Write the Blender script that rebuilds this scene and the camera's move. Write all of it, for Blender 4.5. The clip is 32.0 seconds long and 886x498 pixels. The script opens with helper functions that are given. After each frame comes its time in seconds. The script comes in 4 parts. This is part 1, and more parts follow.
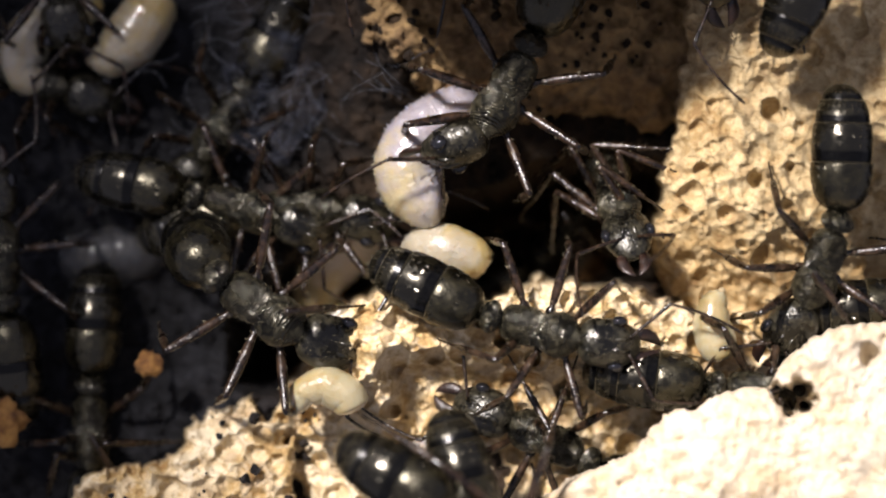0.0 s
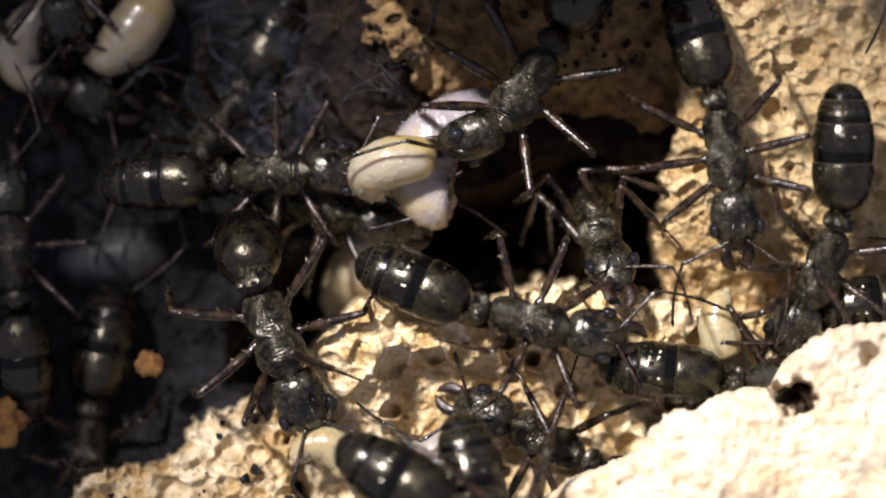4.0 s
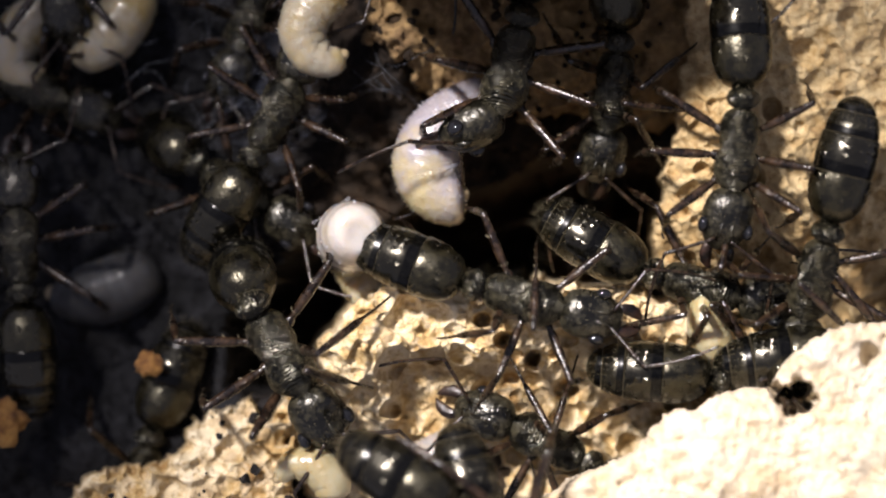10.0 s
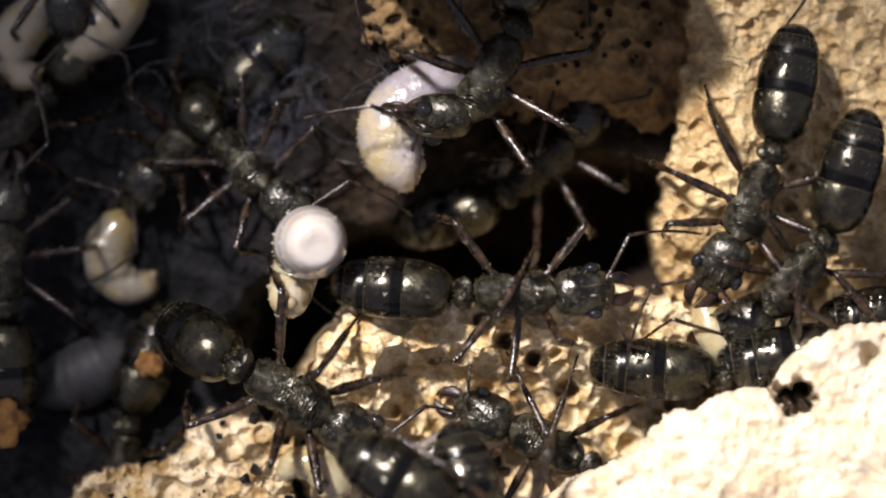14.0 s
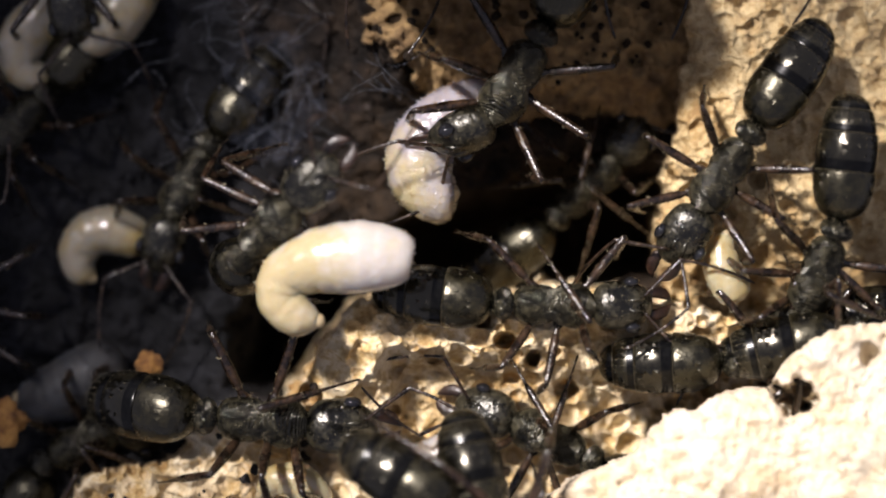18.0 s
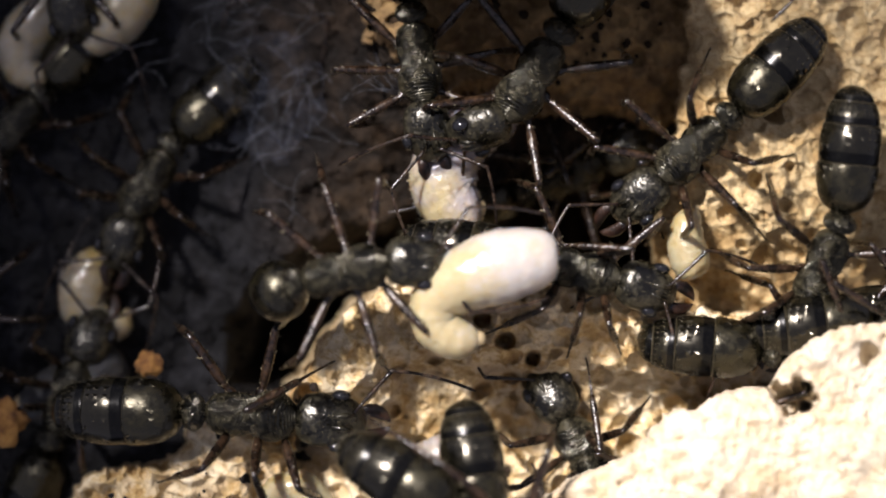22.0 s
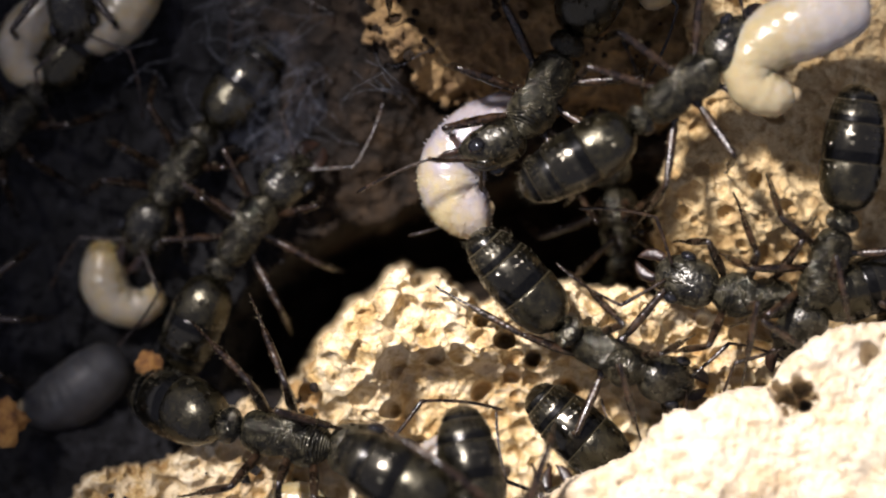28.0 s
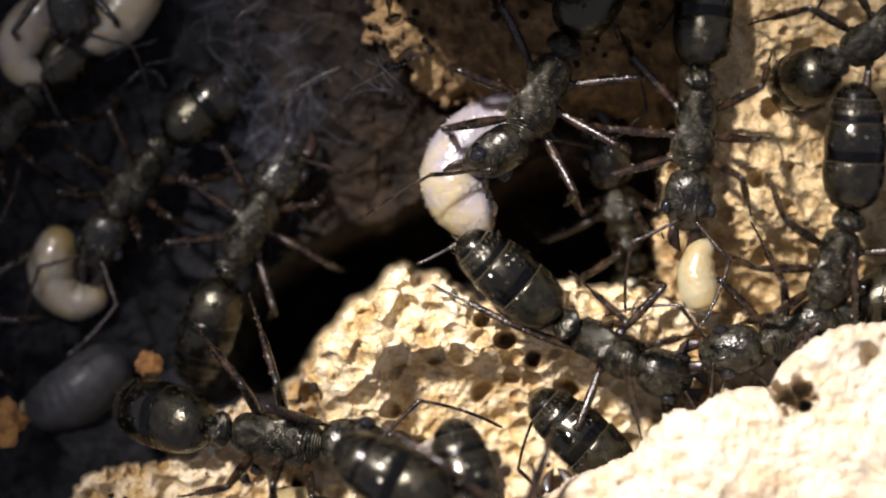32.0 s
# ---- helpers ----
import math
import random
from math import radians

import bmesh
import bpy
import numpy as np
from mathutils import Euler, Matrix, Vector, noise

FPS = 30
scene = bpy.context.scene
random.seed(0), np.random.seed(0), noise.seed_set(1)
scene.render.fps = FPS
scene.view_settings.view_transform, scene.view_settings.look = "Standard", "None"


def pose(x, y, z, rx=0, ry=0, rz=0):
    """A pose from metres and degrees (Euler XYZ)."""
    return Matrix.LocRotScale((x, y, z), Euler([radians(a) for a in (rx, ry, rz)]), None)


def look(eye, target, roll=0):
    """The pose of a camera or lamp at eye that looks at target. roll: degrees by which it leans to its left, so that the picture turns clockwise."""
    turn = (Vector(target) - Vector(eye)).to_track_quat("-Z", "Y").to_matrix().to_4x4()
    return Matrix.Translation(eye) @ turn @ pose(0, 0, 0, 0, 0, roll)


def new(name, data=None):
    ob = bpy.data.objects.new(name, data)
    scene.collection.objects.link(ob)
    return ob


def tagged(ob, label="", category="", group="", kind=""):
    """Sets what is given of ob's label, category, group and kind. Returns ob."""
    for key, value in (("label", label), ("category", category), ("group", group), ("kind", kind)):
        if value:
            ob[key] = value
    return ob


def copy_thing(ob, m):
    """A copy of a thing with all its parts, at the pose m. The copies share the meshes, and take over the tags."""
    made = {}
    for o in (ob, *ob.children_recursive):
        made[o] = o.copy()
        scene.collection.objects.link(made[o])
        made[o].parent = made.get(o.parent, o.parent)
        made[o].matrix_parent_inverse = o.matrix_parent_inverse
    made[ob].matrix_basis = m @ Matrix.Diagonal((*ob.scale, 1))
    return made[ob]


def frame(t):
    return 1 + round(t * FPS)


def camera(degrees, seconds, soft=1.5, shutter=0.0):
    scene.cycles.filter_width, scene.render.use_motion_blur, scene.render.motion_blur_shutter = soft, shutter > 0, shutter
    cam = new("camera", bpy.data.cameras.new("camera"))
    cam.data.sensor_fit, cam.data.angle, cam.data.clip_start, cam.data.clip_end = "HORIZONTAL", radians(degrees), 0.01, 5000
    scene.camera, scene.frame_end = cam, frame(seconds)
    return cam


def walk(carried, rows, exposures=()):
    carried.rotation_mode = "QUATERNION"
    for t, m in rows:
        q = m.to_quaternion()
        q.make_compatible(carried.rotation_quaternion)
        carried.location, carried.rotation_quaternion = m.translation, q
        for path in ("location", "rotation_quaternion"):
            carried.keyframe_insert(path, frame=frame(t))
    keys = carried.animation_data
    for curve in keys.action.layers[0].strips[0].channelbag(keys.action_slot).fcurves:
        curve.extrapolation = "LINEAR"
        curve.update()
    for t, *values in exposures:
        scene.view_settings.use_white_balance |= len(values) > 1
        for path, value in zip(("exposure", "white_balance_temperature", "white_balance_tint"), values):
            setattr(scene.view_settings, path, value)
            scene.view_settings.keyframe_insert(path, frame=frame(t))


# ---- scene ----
# ---- camera: hangs still above the open nest and looks straight down ----
PER_MM = 41.5            # plan units to the millimetre
LENS = 25.0
D = (784 / PER_MM) / math.tan(radians(LENS / 2))      # height of the lens over the zero level, mm
cam = camera(LENS, 32.0, soft=2.0)
# close-up lens: sharp on the crest of the rock, soft in the depth of the nest and near the glass
cam.data.dof.use_dof = True
cam.data.dof.focus_distance = D * 0.001
cam.data.dof.aperture_fstop = 25.0
EYE = pose(0, 0, D * 0.001)
walk(cam, [(0.0, EYE), (32.0, EYE)])


def at(u, v, z=0.0):
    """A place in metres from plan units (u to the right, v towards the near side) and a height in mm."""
    k = (1 - z / D) / PER_MM * 0.001
    return Vector(((u - 784) * k, (441 - v) * k, z * 0.001))


# ---- light: one small warm lamp over the far left of the nest, dim cool room ----
world = bpy.data.worlds.new("room")
scene.world = world
world.use_nodes = True
bg = world.node_tree.nodes["Background"]
bg.inputs["Color"].default_value = (0.64, 0.63, 0.82, 1)
bg.inputs["Strength"].default_value = 0.53

lamp_data = bpy.data.lights.new("lamp", "SPOT")
lamp_data.energy = 5.8
lamp_data.color = (1.0, 0.92, 0.91)
lamp_data.shadow_soft_size = 0.0095
lamp_data.spot_size = radians(15.2)
lamp_data.spot_blend = 1.0
lamp = new("lamp", lamp_data)
AIM = at(1080, 700, 0)
lamp.matrix_world = look(AIM + Vector((-0.42, 0.50, 0.84)).normalized() * 0.2, AIM)


# ---- materials ----
def material(name, rough=0.5, **more):
    m = bpy.data.materials.new(name)
    m.use_nodes = True
    nt = m.node_tree
    b = nt.nodes["Principled BSDF"]
    b.inputs["Roughness"].default_value = rough
    for key, value in more.items():
        b.inputs[key.replace("_", " ")].default_value = value
    return m, nt, b


def noise_node(nt, scale, detail=4.0, rough=0.6):
    tc = nt.nodes.new("ShaderNodeTexCoord")
    n = nt.nodes.new("ShaderNodeTexNoise")
    n.inputs["Scale"].default_value = scale
    n.inputs["Detail"].default_value = detail
    n.inputs["Roughness"].default_value = rough
    nt.links.new(tc.outputs["Object"], n.inputs["Vector"])
    return n


def ramp(nt, source, stops):
    r = nt.nodes.new("ShaderNodeValToRGB")
    while len(r.color_ramp.elements) < len(stops):
        r.color_ramp.elements.new(0.5)
    for e, (p, c) in zip(r.color_ramp.elements, stops):
        e.position, e.color = p, (*c, 1)
    nt.links.new(source, r.inputs["Fac"])
    return r


def mix(nt, a, b, fac, mode="MIX"):
    m = nt.nodes.new("ShaderNodeMix")
    m.data_type, m.blend_type = "RGBA", mode
    for socket, value in ((m.inputs["Factor"], fac), (m.inputs["A"], a), (m.inputs["B"], b)):
        if isinstance(value, (int, float)):
            socket.default_value = value
        elif isinstance(value, tuple):
            socket.default_value = (*value, 1)
        else:
            nt.links.new(value, socket)
    return m.outputs["Result"]


def relief(nt, b, height, strength, depth):
    n = nt.nodes.new("ShaderNodeBump")
    n.inputs["Strength"].default_value = strength
    n.inputs["Distance"].default_value = depth
    nt.links.new(height, n.inputs["Height"])
    nt.links.new(n.outputs["Normal"], b.inputs["Normal"])


def rock_material(name, pale, mid, rust, stain):
    m, nt, b = material(name, 0.85)
    big = noise_node(nt, 260, 5)
    patch = noise_node(nt, 1250, 3, 0.55)
    fine = noise_node(nt, 4200, 5, 0.75)
    area = ramp(nt, big.outputs["Fac"], [(0.35, rust), (0.46, mid), (0.58, pale)])
    spot = ramp(nt, patch.outputs["Fac"], [(0.36, rust), (0.46, mid), (0.55, pale)])
    base = nt.nodes.new("ShaderNodeMix")
    base.data_type = "RGBA"
    base.inputs["Factor"].default_value = 0.5
    nt.links.new(area.outputs["Color"], base.inputs["A"])
    nt.links.new(spot.outputs["Color"], base.inputs["B"])
    grain = ramp(nt, fine.outputs["Fac"], [(0.3, stain), (0.5, (1, 1, 1))])
    nt.links.new(mix(nt, base.outputs["Result"], grain.outputs["Color"], 0.75, "MULTIPLY"), b.inputs["Base Color"])
    relief(nt, b, fine.outputs["Fac"], 0.9, 0.00018)
    return m


ROCK = rock_material("aerated_concrete", (0.74, 0.64, 0.45), (0.52, 0.37, 0.16), (0.29, 0.165, 0.055), (0.55, 0.41, 0.22))
# same concrete as ROCK, its colour darkened because the wall stands in shade
SHADED_ROCK = rock_material("earthy_concrete", (0.31, 0.205, 0.086), (0.195, 0.122, 0.051), (0.115, 0.066, 0.0265), (0.55, 0.4, 0.25))
# slab's copy of the concrete, browned for dirt and for shadows falling there
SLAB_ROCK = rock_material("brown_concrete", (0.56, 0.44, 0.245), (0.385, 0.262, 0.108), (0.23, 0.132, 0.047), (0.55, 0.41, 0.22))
PALE_ROCK = rock_material("pale_concrete", (0.70, 0.62, 0.48), (0.62, 0.51, 0.35), (0.48, 0.35, 0.2), (0.7, 0.58, 0.44))


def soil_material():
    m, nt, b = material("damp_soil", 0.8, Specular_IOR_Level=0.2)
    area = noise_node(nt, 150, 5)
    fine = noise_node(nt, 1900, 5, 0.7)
    # brown earth towards the far wall, near-black soil nearer; shade put into both
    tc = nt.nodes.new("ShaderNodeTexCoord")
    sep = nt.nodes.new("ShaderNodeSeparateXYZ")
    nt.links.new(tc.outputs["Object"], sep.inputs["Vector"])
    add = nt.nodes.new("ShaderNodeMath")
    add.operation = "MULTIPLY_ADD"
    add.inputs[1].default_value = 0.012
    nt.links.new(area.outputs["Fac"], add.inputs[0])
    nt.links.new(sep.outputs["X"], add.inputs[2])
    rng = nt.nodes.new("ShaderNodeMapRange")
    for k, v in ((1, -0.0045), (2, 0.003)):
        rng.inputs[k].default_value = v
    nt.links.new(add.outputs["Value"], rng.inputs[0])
    shade_black = ramp(nt, fine.outputs["Fac"], [(0.3, (0.003, 0.003, 0.0038)), (0.72, (0.026, 0.0265, 0.031))])
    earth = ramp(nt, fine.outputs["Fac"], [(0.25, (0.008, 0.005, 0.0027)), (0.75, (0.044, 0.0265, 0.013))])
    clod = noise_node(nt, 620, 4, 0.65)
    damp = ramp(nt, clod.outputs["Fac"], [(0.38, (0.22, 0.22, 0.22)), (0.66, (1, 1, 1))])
    both = mix(nt, shade_black.outputs["Color"], earth.outputs["Color"], rng.outputs[0])
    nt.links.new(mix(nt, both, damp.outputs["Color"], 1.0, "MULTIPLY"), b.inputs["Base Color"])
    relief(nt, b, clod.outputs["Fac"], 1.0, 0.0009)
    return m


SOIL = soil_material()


def cuticle(name, low, high, rough, striped=0.0, sheen=0.0, grit=0.4, grain=7000, gleam=(1, 1, 1)):
    """Black insect shell: a fine grain that breaks up the glint, dust in patches and, on request, fingerprint ridges."""
    m, nt, b = material(name, rough)
    down = noise_node(nt, grain, 2, 0.55)
    patch = noise_node(nt, 1300, 3)
    dust = ramp(nt, patch.outputs["Fac"], [(0.42, low), (0.64, high)])
    speck = ramp(nt, down.outputs["Fac"], [(0.38, (0.35, 0.35, 0.35)), (0.62, (1.5, 1.45, 1.3))])
    nt.links.new(mix(nt, dust.outputs["Color"], speck.outputs["Color"], 1.0, "MULTIPLY"), b.inputs["Base Color"])
    rough_mix = nt.nodes.new("ShaderNodeMapRange")
    for k, v in ((1, 0.35), (2, 0.65), (3, rough * 0.75), (4, rough * 1.5)):
        rough_mix.inputs[k].default_value = v
    nt.links.new(patch.outputs["Fac"], rough_mix.inputs[0])
    nt.links.new(rough_mix.outputs[0], b.inputs["Roughness"])
    b.inputs["Sheen Weight"].default_value = sheen
    b.inputs["Specular Tint"].default_value = (*gleam, 1)
    b.inputs["Sheen Tint"].default_value = (0.9, 0.85, 0.6, 1)
    height = down.outputs["Fac"]
    if striped:
        w = nt.nodes.new("ShaderNodeTexWave")
        w.wave_type, w.rings_direction = "RINGS", "Y"
        w.inputs["Scale"].default_value = 4200
        w.inputs["Distortion"].default_value = 4
        w.inputs["Detail"].default_value = 1
        w.inputs["Detail Scale"].default_value = 0.5
        tc = nt.nodes.new("ShaderNodeTexCoord")
        nt.links.new(tc.outputs["Object"], w.inputs["Vector"])
        both = nt.nodes.new("ShaderNodeMath")
        both.operation = "MULTIPLY_ADD"
        both.inputs[1].default_value = striped
        nt.links.new(w.outputs["Fac"], both.inputs[0])
        nt.links.new(height, both.inputs[2])
        height = both.outputs["Value"]
    relief(nt, b, height, grit, 0.00008)
    return m


SHELL = cuticle("ridged_shell", (0.0018, 0.0018, 0.0014), (0.025, 0.0228, 0.0148), 0.23, 0.7, 0.0, 0.8, 4800, (1, 0.96, 0.8))
HEAD_SHELL = cuticle("head_shell", (0.0025, 0.0024, 0.0018), (0.019, 0.0175, 0.012), 0.24, 0.0, 0.0, 0.6, 5200, (1, 0.98, 0.9))
GASTER = cuticle("gaster_shell", (0.0015, 0.0014, 0.001), (0.0055, 0.0048, 0.0025), 0.22, 0.0, 0.0, 0.05, 8000, (1, 0.94, 0.76))
DOWNY = cuticle("downy_gaster_shell", (0.0014, 0.0013, 0.0009), (0.0075, 0.0064, 0.0028), 0.25, 0.0, 0.0, 0.26, 8000, (1, 0.93, 0.7))
for shell in (GASTER, DOWNY):
    shell.node_tree.nodes["Principled BSDF"].inputs["Specular IOR Level"].default_value = 0.6
BAND = cuticle("gaster_band", (0.0012, 0.0012, 0.0011), (0.002, 0.002, 0.0018), 0.2, grit=0.03)
BAND.node_tree.nodes["Principled BSDF"].inputs["Specular IOR Level"].default_value = 0.2
LEG = cuticle("leg_shell", (0.004, 0.0022, 0.0014), (0.026, 0.0145, 0.008), 0.24, 0.0, 0.0, 0.4, 7000)
JAW = cuticle("jaw_shell", (0.006, 0.0025, 0.0015), (0.02, 0.0085, 0.0045), 0.33, grit=0.4)
RIM = material("plate_membrane", 0.3, Base_Color=(0.036, 0.03, 0.017, 1))[0]
HAIR = material("hair", 0.5, Base_Color=(0.13, 0.11, 0.065, 1))[0]
EYE_GLOSS = material("eye_gloss", 0.08, Base_Color=(0.006, 0.006, 0.007, 1))[0]


def grub_material(name, pale, yellow, rough=0.3, fold=None, axis="X", coat=1.0):
    """Moist translucent skin; fold: the stretch along an axis, in metres, over which the yellow gut begins to show."""
    m, nt, b = material(name, rough)
    n = noise_node(nt, 420, 4)
    fac = n.outputs["Fac"]
    if fold:
        tc = nt.nodes.new("ShaderNodeTexCoord")
        sep = nt.nodes.new("ShaderNodeSeparateXYZ")
        rng = nt.nodes.new("ShaderNodeMapRange")
        for k, v in ((1, fold[0]), (2, fold[1]), (3, -0.12), (4, 0.1)):
            rng.inputs[k].default_value = v
        add = nt.nodes.new("ShaderNodeMath")
        nt.links.new(tc.outputs["Object"], sep.inputs["Vector"])
        nt.links.new(sep.outputs[axis], rng.inputs[0])
        nt.links.new(rng.outputs[0], add.inputs[0])
        nt.links.new(fac, add.inputs[1])
        fac = add.outputs["Value"]
    col = ramp(nt, fac, [(0.36, yellow), (0.56, pale)])
    nt.links.new(col.outputs["Color"], b.inputs["Base Color"])
    b.inputs["Coat Weight"].default_value = coat
    b.inputs["Coat Roughness"].default_value = 0.08
    b.inputs["Subsurface Weight"].default_value = 0.8
    b.inputs["Subsurface Radius"].default_value = (1.0, 0.75, 0.5)
    b.inputs["Subsurface Scale"].default_value = 0.0011
    fine = noise_node(nt, 3000, 3)
    relief(nt, b, fine.outputs["Fac"], 0.55, 0.0001)
    return m


GRUB = grub_material("grub_skin", (0.26, 0.24, 0.248), (0.26, 0.22, 0.145))
GRUB_SMOOTH = grub_material("taut_grub_skin", (0.39, 0.36, 0.33), (0.34, 0.285, 0.165), 0.2, (-0.0016, 0.0008))
BIG_GRUB = grub_material("large_grub_skin", (0.25, 0.228, 0.245), (0.34, 0.285, 0.165), 0.25, (-0.0026, 0.0006), "Y")
CREAM_GRUB = grub_material("cream_grub_skin", (0.285, 0.252, 0.185), (0.29, 0.222, 0.088), 0.3, (0.0016, -0.0014))
GRUB_AMBER = grub_material("amber_grub_skin", (0.3, 0.265, 0.165), (0.28, 0.218, 0.098))
# skin colour darkened for the one larva that lies in deep shade
SHADED_GRUB = grub_material("dull_grub_skin", (0.028, 0.029, 0.032), (0.01, 0.01, 0.0115), 0.65, coat=0.15)
GRUB_HEAD = material("grub_head", 0.35, Base_Color=(0.27, 0.21, 0.12, 1))[0]


def cocoon_material():
    m, nt, b = material("cocoon_silk", 0.34)
    n = noise_node(nt, 700, 5, 0.7)
    tc = nt.nodes.new("ShaderNodeTexCoord")
    stretch = nt.nodes.new("ShaderNodeMapping")
    stretch.inputs["Scale"].default_value = (2500, 6500, 6500)
    fibre = nt.nodes.new("ShaderNodeTexNoise")
    fibre.inputs["Scale"].default_value = 1.0
    fibre.inputs["Detail"].default_value = 3
    nt.links.new(tc.outputs["Object"], stretch.inputs["Vector"])
    nt.links.new(stretch.outputs["Vector"], fibre.inputs["Vector"])
    col = ramp(nt, n.outputs["Fac"], [(0.35, (0.028, 0.012, 0.0028)), (0.68, (0.082, 0.038, 0.0092))])
    streak = ramp(nt, fibre.outputs["Fac"], [(0.35, (0.75, 0.7, 0.65)), (0.6, (1, 1, 1))])
    nt.links.new(mix(nt, col.outputs["Color"], streak.outputs["Color"], 0.6, "MULTIPLY"), b.inputs["Base Color"])
    lump = noise_node(nt, 3200, 3)
    relief(nt, b, mix(nt, fibre.outputs["Fac"], lump.outputs["Fac"], 0.7), 0.7, 0.00014)
    return m


COCOON = cocoon_material()
ORANGE = rock_material("orange_crumb", (0.34, 0.18, 0.045), (0.2, 0.09, 0.02), (0.08, 0.03, 0.009), (0.6, 0.4, 0.2))
SILK = material("grey_silk", 0.5, Base_Color=(0.055, 0.06, 0.075, 1))[0]


# ---- shared building helpers ----
def part(name, bm, mat, parent=None, label="", smooth=True):
    """Links a bmesh as one mesh object under a thing or a part."""
    me = bpy.data.meshes.new(name)
    bm.to_mesh(me)
    bm.free()
    for m in (mat if isinstance(mat, (list, tuple)) else [mat]):
        me.materials.append(m)
    if smooth:
        me.shade_smooth()
    ob = new(name, me)
    ob.parent = parent
    if label:
        ob["label"] = label
    return ob


def tube(bm, path, radii, sides=14, flat=1.0, mat=0):
    """A closed skin round a path (mm, in m after scaling); flat squeezes it upwards."""
    path = [Vector(p) for p in path]
    rings = []
    for i, p in enumerate(path):
        way = (path[min(i + 1, len(path) - 1)] - path[max(i - 1, 0)]).normalized()
        side = way.cross(Vector((0, 0, 1)))
        side = side.normalized() if side.length > 1e-4 else Vector((0, 1, 0))
        up = side.cross(way).normalized()
        r = radii[i]
        ry, rz = r if isinstance(r, tuple) else (r, r * flat)
        rings.append([bm.verts.new((p + side * ry * math.cos(a) + up * rz * math.sin(a)) * 0.001)
                      for a in (2 * math.pi * k / sides for k in range(sides))])
    for a, b in zip(rings, rings[1:]):
        for k in range(sides):
            bm.faces.new((b[k], b[(k + 1) % sides], a[(k + 1) % sides], a[k])).material_index = mat
    bm.faces.new(rings[0]).material_index = mat
    bm.faces.new(rings[-1][::-1]).material_index = mat
    return rings


def lathe(bm, rows, sides=18, mat=0):
    """Rings along x from rows of (x, centre height, half width, half height) in mm."""
    way = 1 if rows[-1][0] > rows[0][0] else -1
    turn = [2 * math.pi * k / sides for k in range(sides)]
    rings = [[bm.verts.new((x * 0.001, -way * w * 0.001 * math.cos(a), (z + h * math.sin(a)) * 0.001)) for a in turn] for x, z, w, h in rows]
    for a, b in zip(rings, rings[1:]):
        for k in range(sides):
            bm.faces.new((b[k], b[(k + 1) % sides], a[(k + 1) % sides], a[k])).material_index = mat
    bm.faces.new(rings[0]).material_index = mat
    bm.faces.new(rings[-1][::-1]).material_index = mat
    return rings


def bristle(bm, f, length, lean=(0, 0, 0), thin=0.1, coat=None):
    """Draws one face of a skin out into a fine spike."""
    vs, c, n = list(f.verts), f.calc_center_median(), f.normal.copy()
    if n.length < 0.5:
        f.normal_update()
        n = f.normal.copy()
    mat = f.material_index
    ring = [bm.verts.new(c + (v.co - c) * thin) for v in vs]
    tip = bm.verts.new(c + (n + Vector(lean)).normalized() * length * 0.001)
    bm.faces.remove(f)
    k = len(vs)
    for i in range(k):
        j = (i + 1) % k
        bm.faces.new((vs[i], vs[j], ring[j], ring[i])).material_index = mat
        bm.faces.new((ring[i], ring[j], tip)).material_index = mat if coat is None else coat


def bristles(bm, rng, count, length, lean=(0, 0, 0), thin=0.1, low=-0.2, coat=None):
    """Fine spikes on faces picked by chance from those that look upwards."""
    bm.normal_update()
    faces = [f for f in bm.faces if len(f.verts) == 4 and f.normal.z > low and f.material_index == 0]
    for f in rng.sample(faces, min(count, len(faces))):
        bristle(bm, f, length * rng.uniform(0.6, 1.25), lean, thin, coat)


def hide(bm, rows, sides, rings, rough, seed, flat=0.0):
    """A lumpy organic skin along x: rows as for lathe(), drawn through smoothly and roughened a little."""
    xs = np.array([q[0] for q in rows])
    s = np.concatenate(([0], np.cumsum(np.abs(np.diff(xs)) + 0.08)))
    k = np.linspace(0, s[-1], rings)
    cols = [np.interp(k, s, [q[i] for q in rows]) for i in range(4)]
    for _ in range(2):
        for c in cols[1:]:
            c[1:-1] = (c[:-2] + 2 * c[1:-1] + c[2:]) / 4
    made = lathe(bm, list(zip(*[c.tolist() for c in cols])), sides)
    for ring in made:
        for v in ring:
            p = v.co * 1000
            w = rough * (noise.noise(p * 3.1 + Vector((seed, 0, 0))) + 0.6 * noise.noise(p * 7.3 + Vector((0, seed, 0))))
            v.co.y *= 1 + w
            v.co.z *= 1 + w
            if flat and v.co.z > 0:
                v.co.z *= 1 - flat * abs(v.co.z) / 0.001
    return made


# ---- the lie of the ground ----
def smooth_step(x):
    x = np.clip(x, 0, 1)
    return x * x * (3 - 2 * x)


def lattice(u, v, size, seed):
    """Smooth noise between -1 and 1, with lumps of about the given size in plan units."""
    table = np.random.RandomState(seed).uniform(-1, 1, (256, 256))
    a, b = u / size + 37.3, v / size + 11.7
    i, j = np.floor(a).astype(int), np.floor(b).astype(int)
    fa, fb = smooth_step(a - i), smooth_step(b - j)
    g = lambda p, q: table[p % 256, q % 256]
    return (g(i, j) * (1 - fa) + g(i + 1, j) * fa) * (1 - fb) + (g(i, j + 1) * (1 - fa) + g(i + 1, j + 1) * fa) * fb


def lumps(u, v, size, seed, octaves=4):
    return sum(lattice(u, v, size / 2 ** k, seed + k) / 1.8 ** k for k in range(octaves))


